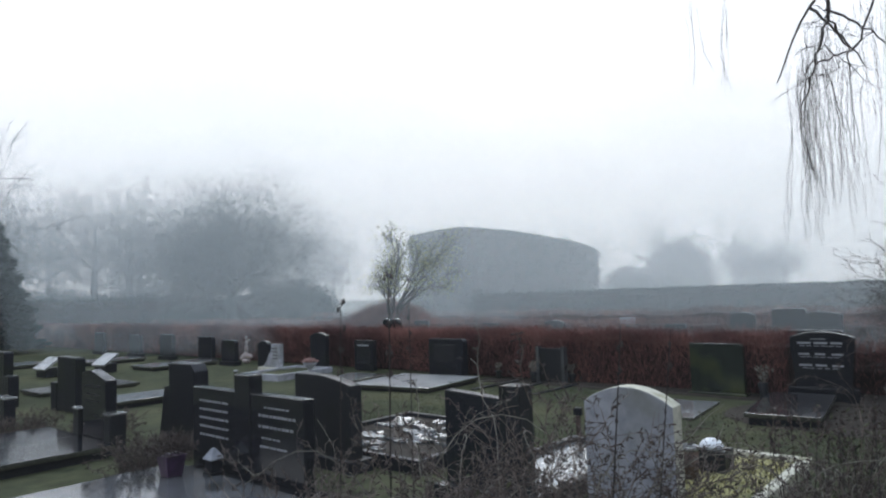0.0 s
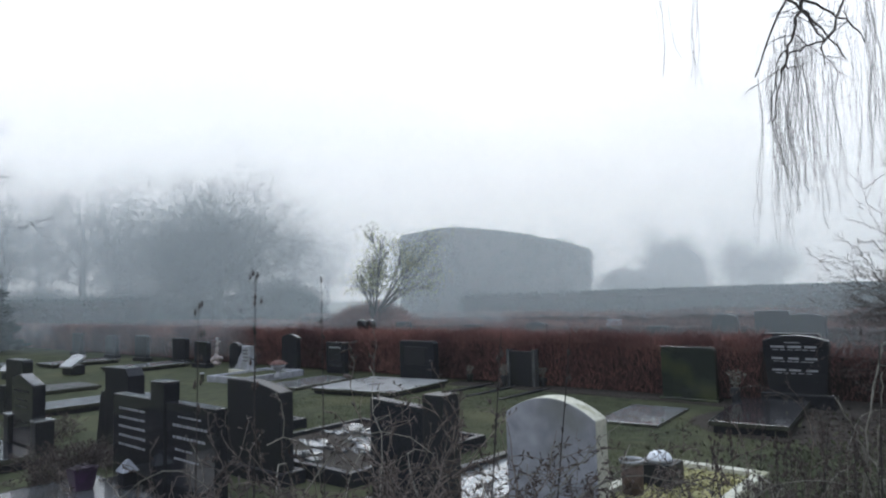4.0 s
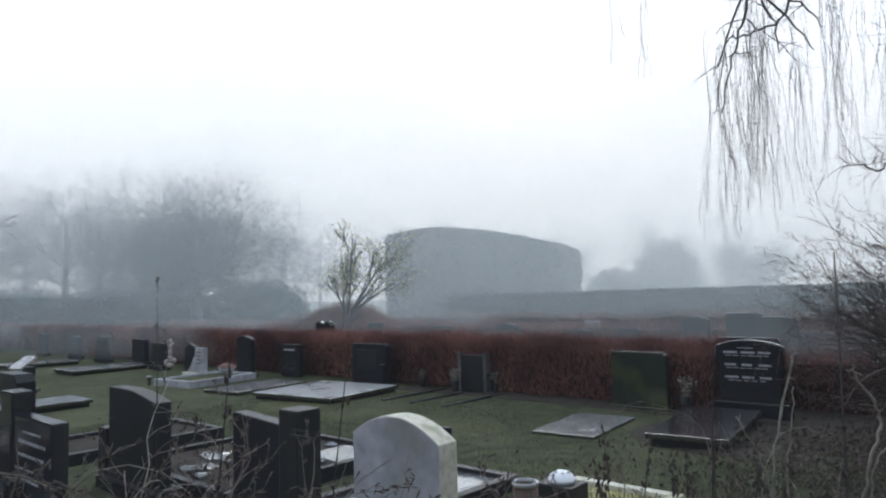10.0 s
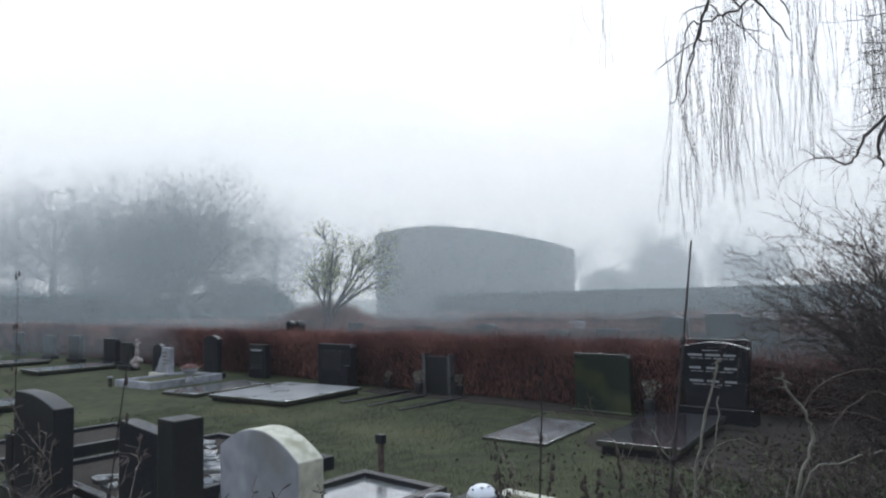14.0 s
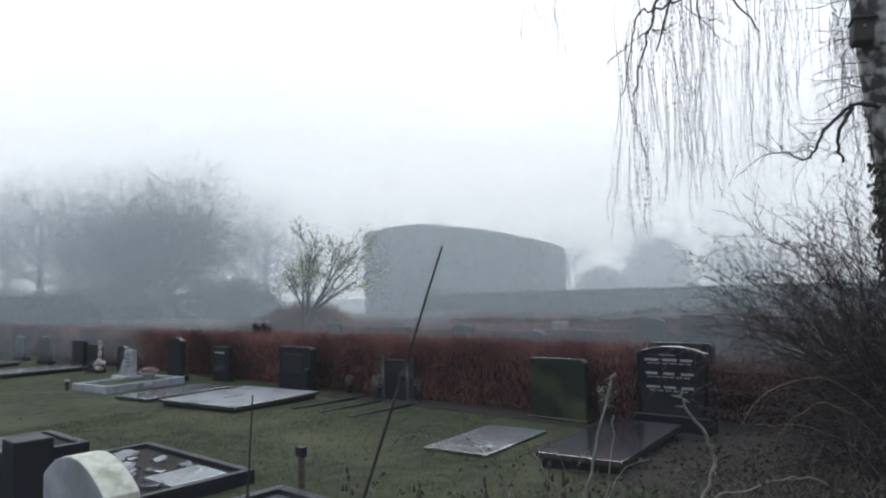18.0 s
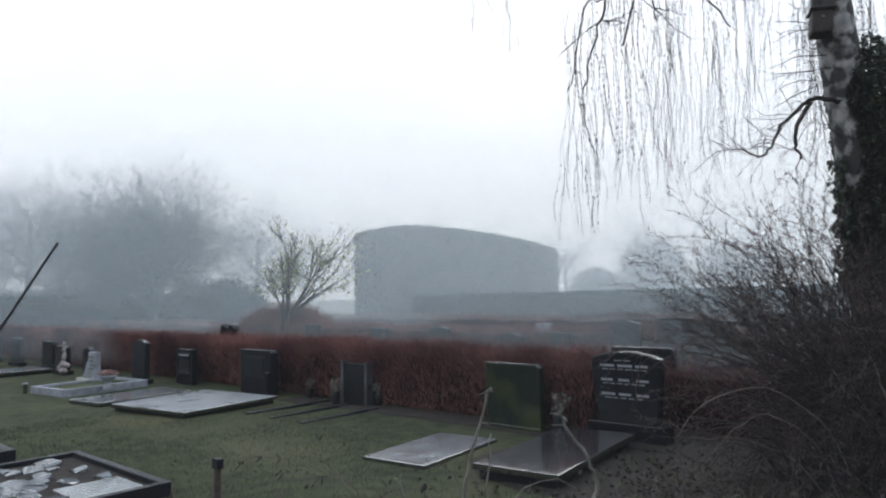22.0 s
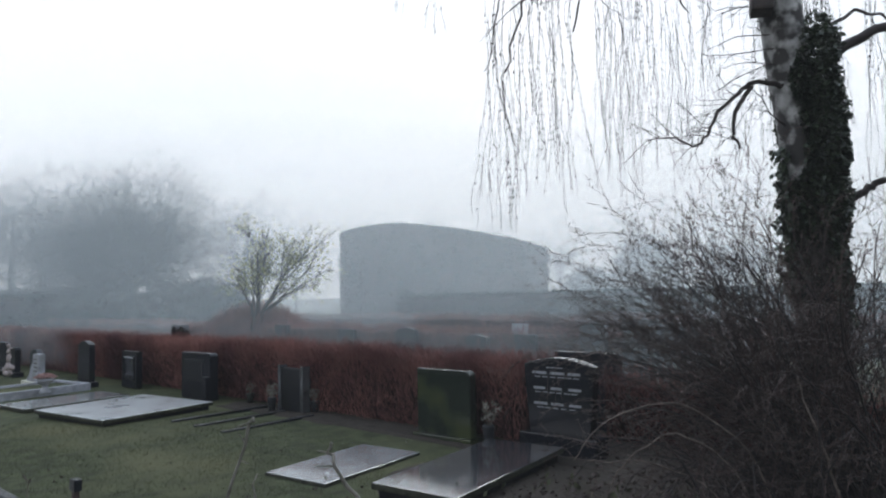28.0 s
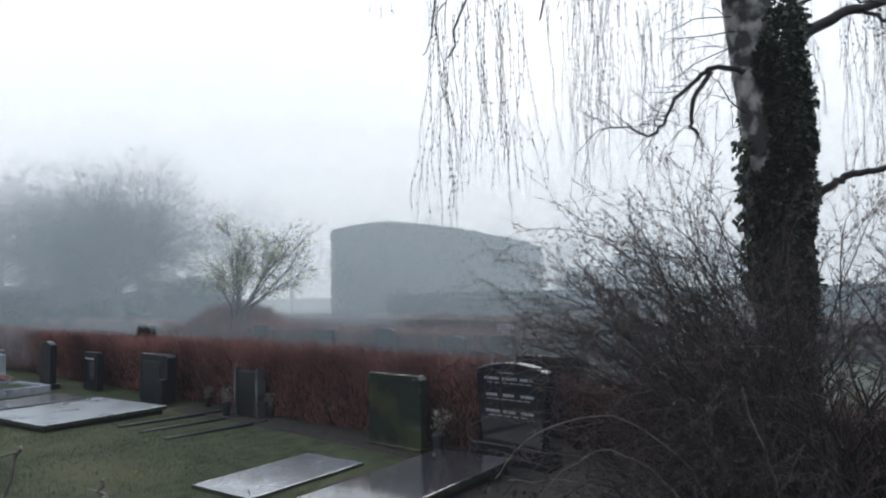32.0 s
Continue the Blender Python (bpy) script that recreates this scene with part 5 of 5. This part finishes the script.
def clipped_hedge(name, ends, width, heights, label, per_m2, size=0.12):
    """A clipped hedge: dark inside, and small leafy twigs all over its faces."""
    (x0, y0), (x1, y1) = ends
    d = Vector((x1 - x0, y1 - y0, 0))
    l = d.length
    t = thing(name, pose(x0, y0, 0, 0, 0, math.degrees(math.atan2(d.y, d.x))), label, "hedge")

    def top(x):
        k = max(0.0, min(1.0, x / l)) * (len(heights) - 1)
        j = min(int(k), len(heights) - 2)
        return heights[j] + (heights[j + 1] - heights[j]) * (k - j) + 0.05 * noise.noise(Vector((x * 0.9, 3, 1)))

    acc = Acc()
    nx = max(6, int(l / 0.5))
    for i in range(nx + 1):
        x = l * i / nx
        h, w = top(x) - 0.02, width / 2 - 0.06
        for yy, zz in ((-w, -0.1), (-w, h * 0.5), (-w, h - 0.25), (-w + 0.25, h), (w - 0.25, h), (w, h - 0.25), (w, h * 0.5), (w, -0.1)):
            acc.v.append(Vector((x + rnd.uniform(-0.05, 0.05), yy + rnd.uniform(-0.05, 0.05), zz)))
    for i in range(nx):
        for k in range(7):
            a = i * 8 + k
            acc.f.append((a, a + 1, a + 9, a + 8))
    acc.f.append(tuple(range(8)))
    acc.f.append(tuple(nx * 8 + k for k in reversed(range(8))))
    part("inside", acc, M_THICKET, t)
    acc = Acc()
    hm = sum(heights) / len(heights)
    for k in range(int(l * hm * per_m2)):
        x = rnd.uniform(-0.05, l + 0.05)
        z = rnd.uniform(0, 1) * top(x)
        if noise.noise(Vector((x * 0.9, 7, z * 1.6))) + 0.5 * noise.noise(Vector((x * 2.6, 2, z * 0.5))) < -0.22:
            continue
        acc.leaf(Vector((x, -width / 2 + rnd.gauss(0.02, 0.05) + 0.22 * noise.noise(Vector((x * 0.6, 1, z * 0.9))), z)), Vector((rnd.gauss(0, 0.7), -1, rnd.gauss(0.5, 0.7))), size * rnd.uniform(0.2, 0.4), size * rnd.uniform(0.7, 1.4))
    for k in range(int(l * width * per_m2 * 1.4)):
        x = rnd.uniform(-0.05, l + 0.05)
        acc.leaf(Vector((x, rnd.uniform(-0.5, 0.5) * width, top(x) - 0.03)), Vector((rnd.gauss(0, 0.6), rnd.gauss(0, 0.6), 1)), size * rnd.uniform(0.2, 0.4), size * rnd.uniform(0.7, 1.4))
    for k in range(int(width * hm * per_m2 * 2)):
        e = rnd.choice((0, 1))
        acc.leaf(Vector((l * e + (e - 0.5) * 0.08, rnd.uniform(-0.5, 0.5) * width, rnd.uniform(0, 1) * top(l * e))), Vector((e - 0.5, rnd.gauss(0, 0.5), rnd.gauss(0, 0.5))), size * rnd.uniform(0.2, 0.4), size * rnd.uniform(0.7, 1.4))
    tagged(part("foliage", acc, M_MOUND, t, "clipped twiggy face of the hedge"), kind="stuff")
    return t


clipped_hedge("tall_hedge", ((-1.35, 44.8), (11.15, 52.6)), 3.0, (5.85, 6.2, 6.25, 6.15, 6.05, 5.85, 5.6, 5.35, 4.95), "tall clipped hedge standing like a wall in the mist", 130, 0.2)
clipped_hedge("long_hedge", ((2.0, 41.0), (48, 26.0)), 1.2, (1.76, 1.77, 1.78, 1.78, 1.78), "long low clipped evergreen hedge", 130, 0.14)
clipped_hedge("long_hedge", ((-46, 40.6), (-16, 39.6)), 1.6, (2.2, 2.3, 2.2, 2.1), "long clipped evergreen hedge under misty trees", 60, 0.2)
mound(-9.0, 40.2, 2.9, 2.5, 3.0, "rounded evergreen bush under the broad tree", 7000, 0.11)
mound(-14.4, 40.4, 3.2, 2.5, 2.2, "rounded evergreen bush under the broad tree", 7000, 0.11)
for x, y, r, h in ((-19.5, 43.5, 3.8, 2.9), (-25.8, 44.3, 4.6, 3.1), (-33.0, 45.0, 4.6, 2.9), (-40.0, 46.0, 4.6, 3.3)):
    mound(x, y, r, 2.5, h, "dark evergreen thicket under the misty trees", 5000, 0.14, name="evergreen_thicket")
mound(25.4, 72.0, 3.9, 3.4, 7.2, "rounded evergreen tree faint in the mist", 7000, 0.2, name="evergreen_tree")
mound(17.2, 62.0, 2.6, 2.5, 4.0, "low evergreen bush faint in the mist", 4000, 0.18)

# bare reddish bush at the foot of the young tree
t = thing("low_bush", pose(-2.1, 26.4, 0), "low rounded bare reddish bush behind the hedge", "bush")
acc = Acc()
for k in range(5200):
    c, q = rnd.uniform(0, 6.283), math.sqrt(rnd.random())
    p = Vector((1.75 * q * math.cos(c), 1.0 * q * math.sin(c), 0))
    top = 1.7 * math.sqrt(max(0.05, 1 - 0.9 * q * q)) * rnd.uniform(0.75, 1.05)
    e = Vector((p.x * 1.15 + rnd.gauss(0, 0.12), p.y * 1.15 + rnd.gauss(0, 0.12), top))
    s = p * 0.8 + Vector((0, 0, top * rnd.uniform(0, 0.65)))
    acc.tube([s, (s + e) / 2 + rand_dir(0.05), e], [0.008, 0.006, 0.003], 3, cap=False)
tagged(part("twig_mass", acc, M_RED, t), kind="stuff")


def bare_tree(x, y, height, spread, label, seed, limbs=9, depth=4, trunk=0.3, twig=0.010, fork=0.22, material=M_FAR, lift=0.05, fine=(3, 4), fill=0, dome=(5, 4, 6), thinning=0.75, low=0.8, fade=0.0, core=(2.0, 1.9), bough=0.32):
    global rnd
    keep, rnd = rnd, random.Random(seed)
    t = thing("tree", pose(x, y, 0), label, "tree")
    tr, cr = Acc(), Acc()
    f = height * fork
    tr.tube([Vector((0, 0, -0.1)), Vector((0.05, 0, f * 0.5)), Vector((0, 0.05, f)), Vector((0.1, 0, height * 0.55))], [trunk * 1.25, trunk, trunk * 0.9, trunk * 0.35], 8)
    for k in range(limbs):
        c = 2 * math.pi * (k + rnd.random() * 0.6) / limbs
        up = rnd.uniform(0.0, 1.0)
        start = f * rnd.uniform(0.8, 1.2) + up * 0.12 * height
        grow(cr, Vector((0, 0, start)), Vector((math.cos(c) * spread, math.sin(c) * spread, up * height * 0.42)), height * (0.27 if fill else 0.34) * rnd.uniform(0.85, 1.15), trunk * bough, depth, 0.3, fine, 0.6, lift, 3, 0.66, None, 5, twig)
    shift = Vector((x * 1.7, y * 0.9, seed))
    for k in range(fill):
        d = rand_dir(1).normalized()
        lim = 1.0 + 0.34 * noise.noise(d * 1.6 + shift) + 0.16 * noise.noise(d * 4.0 + shift)
        r = 1.12 * lim * rnd.betavariate(*core)
        q = Vector((d.x * dome[0] * r, d.y * dome[0] * r, dome[2] + d.z * dome[1] * r))
        high = (q.z - dome[2]) / dome[1]
        if rnd.random() < fade * (max(0.0, q.z) / height) ** 1.3:
            continue
        if q.z < f * low + 0.5 * noise.noise(Vector((q.x, q.y, 3))) or rnd.random() < thinning * max(0.0, high) or noise.noise(q * (2.4 / dome[0]) + shift) + 0.5 * noise.noise(q * (6.0 / dome[0]) + shift) < rnd.uniform(-0.45, 0.05):
            continue
        e = d + Vector((0, 0, 0.15)) + rand_dir(0.7)
        cr.leaf(q, e, twig * rnd.uniform(0.8, 1.5), rnd.uniform(0.22, 0.62) * (1 + 0.012 * y), 0.1)
    part("trunk", tr, material, t, smooth=True)
    tagged(part("crown", cr, material, t), kind="stuff")
    rnd = keep
    return t


bare_tree(-11.8, 37.5, 10.0, 5.0, "broad bare tree grey in the mist", 3, limbs=20, depth=4, trunk=0.34, twig=0.0068, fork=0.17, fine=(3, 4), lift=0.02, fill=42000, dome=(5.9, 4.7, 5.2), thinning=0.75, core=(2.0, 2.0), bough=0.45)
k = 0
for x, y, h, s in ((-17.5, 43.5, 9.5, 3.4), (-21.5, 46, 12, 3.4), (-25.5, 49, 14, 3.8), (-29.5, 46.5, 12.5, 3.4), (-33.5, 51, 14.5, 4.0), (-38.5, 49, 13.5, 3.8), (-43.5, 53, 15, 4.0), (-50, 55, 16, 4.2), (-20, 58, 15, 4.4), (-28, 62, 17, 4.6), (-37, 63, 17, 4.4), (-12.5, 60, 13, 4.0)):
    k += 1
    bare_tree(x, y, h, s, "tall bare tree fading into the mist", 20 + k, limbs=11, depth=3, trunk=0.27, twig=0.00017 * y, fork=0.24, lift=0.03, fill=12000, dome=(s * 1.25, h * 0.46, h * 0.52), thinning=0.6, low=0.3, fade=1.0)
for x, y, h, s in ((-14, 86, 15, 5.0), (-6, 92, 17, 5.2), (3, 95, 17, 5.2), (12, 100, 16, 5.5), (21, 98, 15, 5.0), (30.5, 95, 18, 4.6), (38.5, 88, 16, 4.4), (47, 92, 14, 5.0)):
    k += 1
    bare_tree(x, y, h, s, "tall bare tree almost lost in the mist", 20 + k, limbs=8, depth=2, trunk=0.22, twig=0.00020 * y, fork=0.24, lift=0.03, fill=4000, dome=(s * 1.2, h * 0.50, h * 0.42), thinning=0.6, low=0.3, fade=1.0, core=(1.6, 2.4))
bare_tree(34.2, 73, 6.6, 3.4, "rounded twiggy tree faint in the mist", 60, limbs=12, depth=3, trunk=0.14, twig=0.012, fork=0.12, lift=0.03, fill=12000, dome=(3.9, 3.1, 3.5), thinning=0.4)

# young tree with the last yellow leaves
t = thing("young_tree", pose(-2.1, 25.9, 0), "young many-stemmed tree with last yellow-green leaves, leaning to one side", "tree")
keep, rnd = rnd, random.Random(5)
cr, tips = Acc(), []
for k in range(12):
    s = k / 11
    foot, fork = Vector((rnd.gauss(0, 0.12), rnd.gauss(0, 0.15), -0.05)), Vector((0.05 + 0.3 * s + rnd.gauss(0, 0.06), rnd.gauss(0, 0.12), rnd.uniform(1.1, 1.4)))
    cr.tube([foot, foot.lerp(fork, 0.5) + rand_dir(0.04), fork], [0.06, 0.052, 0.045], 5)
    grow(cr, fork, Vector((-0.28 + 1.15 * s + rnd.gauss(0, 0.08), rnd.gauss(0, 0.28), 1)), (1.55 + 1.5 * math.sin(math.pi * (0.12 + 0.68 * s))) * rnd.uniform(0.72, 0.88), 0.042, 3, 0.14, (2, 4), 0.36, 0.0, 4, 0.5, tips, 6, 0.011)
tagged(part("stem_mass", cr, M_TWIG, t), kind="stuff")
acc = Acc()
for p, e in tips:
    for k in range(9):
        acc.leaf(p + rand_dir(0.22), rand_dir(1), 0.025, 0.075)
tagged(part("leaf_mass", acc, M_YLEAF, t), kind="stuff")
rnd = keep

# conifer and thin tree at the far side
t = thing("conifer", pose(-18.7, 27.5, 0), "dark dense conifer at the end of the graves", "tree")
acc = Acc()
acc.tube([Vector((0, 0, -0.1)), Vector((0, 0, 5.4))], [0.14, 0.02], 6)
part("trunk", acc, M_OLDBARK, t)
acc = Acc()
for k in range(9000):
    z = 6.2 * (1 - math.sqrt(rnd.random()))
    r = 1.95 * (1 - z / 6.3) * rnd.uniform(0.45, 1.0) * (1 + 0.15 * math.sin(z * 9))
    c = rnd.uniform(0, 6.28)
    acc.leaf(Vector((r * math.cos(c), r * math.sin(c), z + 0.15)), Vector((math.cos(c), math.sin(c), rnd.uniform(-0.4, 0.5))), 0.05, 0.28)
tagged(part("needle_mass", acc, M_MOUND, t), kind="stuff")
bare_tree(-20.6, 28.5, 9.5, 1.6, "slender bare tree behind the conifer", 71, limbs=9, depth=3, trunk=0.12, fork=0.3, lift=0.12)

# unseen high evergreen hedges, added behind the camera and leftward to block sky light
clipped_hedge("unseen_hedge", ((27.0, 6.6), (-20.0, -23.0)), 2.0, (7.0, 7.3, 7.1, 7.4, 7.0), "unseen high dark evergreen hedge added to block sky light behind the path", 14, 0.4)
clipped_hedge("unseen_hedge", ((-20.5, -22.0), (-50.0, 34.0)), 2.0, (7.0, 7.4, 7.2, 7.5), "unseen high dark evergreen hedge added to block low sky light past the graves", 12, 0.45)

# ---- mist ----
def mist_material(name, density, tint, hem):
    """Thin sheet for fog and haze: lets most light through and scatters the rest, denser near the ground."""
    m = bpy.data.materials.new(name)
    m.use_nodes = True
    ns, ls = m.node_tree.nodes, m.node_tree.links
    ns.clear()
    out = ns.new("ShaderNodeOutputMaterial")
    clear, dif, tra = ns.new("ShaderNodeBsdfTransparent"), ns.new("ShaderNodeBsdfDiffuse"), ns.new("ShaderNodeBsdfTranslucent")
    for n in (dif, tra):
        n.inputs["Color"].default_value = tint
    both, mix = ns.new("ShaderNodeMixShader"), ns.new("ShaderNodeMixShader")
    both.inputs[0].default_value = 0.5
    ls.new(dif.outputs[0], both.inputs[1])
    ls.new(tra.outputs[0], both.inputs[2])
    geo, sep = ns.new("ShaderNodeNewGeometry"), ns.new("ShaderNodeSeparateXYZ")
    ls.new(geo.outputs["Position"], sep.inputs[0])
    hgt = ns.new("ShaderNodeMapRange")
    hgt.interpolation_type = 'SMOOTHSTEP'
    hgt.inputs["From Min"].default_value, hgt.inputs["From Max"].default_value = 4.0, 30.0
    hgt.inputs["To Min"].default_value, hgt.inputs["To Max"].default_value = density, 0.0
    ls.new(sep.outputs["Z"], hgt.inputs["Value"])
    nz = ns.new("ShaderNodeTexNoise")
    nz.inputs["Scale"].default_value, nz.inputs["Detail"].default_value = 0.09, 3
    ls.new(geo.outputs["Position"], nz.inputs["Vector"])
    wisp = ns.new("ShaderNodeMapRange")
    wisp.inputs["To Min"].default_value, wisp.inputs["To Max"].default_value = 0.9, 1.1
    ls.new(nz.outputs["Fac"], wisp.inputs["Value"])
    mul = ns.new("ShaderNodeMath")
    mul.operation = 'MULTIPLY'
    ls.new(hgt.outputs[0], mul.inputs[0])
    ls.new(wisp.outputs[0], mul.inputs[1])
    foot = ns.new("ShaderNodeMapRange")
    foot.interpolation_type = 'SMOOTHSTEP'
    foot.inputs["From Min"].default_value, foot.inputs["From Max"].default_value = 0.0, hem
    ls.new(sep.outputs["Z"], foot.inputs["Value"])
    mul2 = ns.new("ShaderNodeMath")
    mul2.operation = 'MULTIPLY'
    ls.new(mul.outputs[0], mul2.inputs[0])
    ls.new(foot.outputs[0], mul2.inputs[1])
    ls.new(mul2.outputs[0], mix.inputs[0])
    ls.new(clear.outputs[0], mix.inputs[1])
    ls.new(both.outputs[0], mix.inputs[2])
    ls.new(mix.outputs[0], out.inputs["Surface"])
    return m


def mist_sheet(centre, turn, density, tint, end=180, hem=0.7):
    acc = Acc()
    for i in range(13):
        for j in range(2):
            acc.v.append(Vector((-180 + (180 + end) * i / 12, 0.5 * math.sin(i * 1.7) * (end > 100), -0.05 + 32 * j)))
    acc.f = [(2 * i, 2 * i + 2, 2 * i + 3, 2 * i + 1) for i in range(12)]
    tagged(part("mist", acc, mist_material("mist", density, tint, hem), at=pose(centre[0], centre[1], 0, 0, 0, turn)), "thin translucent sheet standing in for winter mist and veiling haze", "mist", kind="stuff")


LOW_MIST, FAR_MIST = (0.83, 0.94, 1.0, 1), (0.97, 0.99, 1.0, 1)
# near veil: an added sheet that lifts the dark tones like lens haze
mist_sheet((-0.9, 1.3), 32.5, 0.016, FAR_MIST, hem=0.1)
mist_sheet(gp(-1.3, 15.5), math.degrees(UA) + 14, 0.15, LOW_MIST, hem=0.4)
for y, density, tint in ((29.5, 0.222, LOW_MIST), (41.6, 0.222, FAR_MIST), (50.5, 0.15, FAR_MIST), (60.0, 0.222, FAR_MIST), (70.0, 0.222, FAR_MIST), (81.0, 0.222, FAR_MIST)):
    mist_sheet((0, y), 0, density, tint)
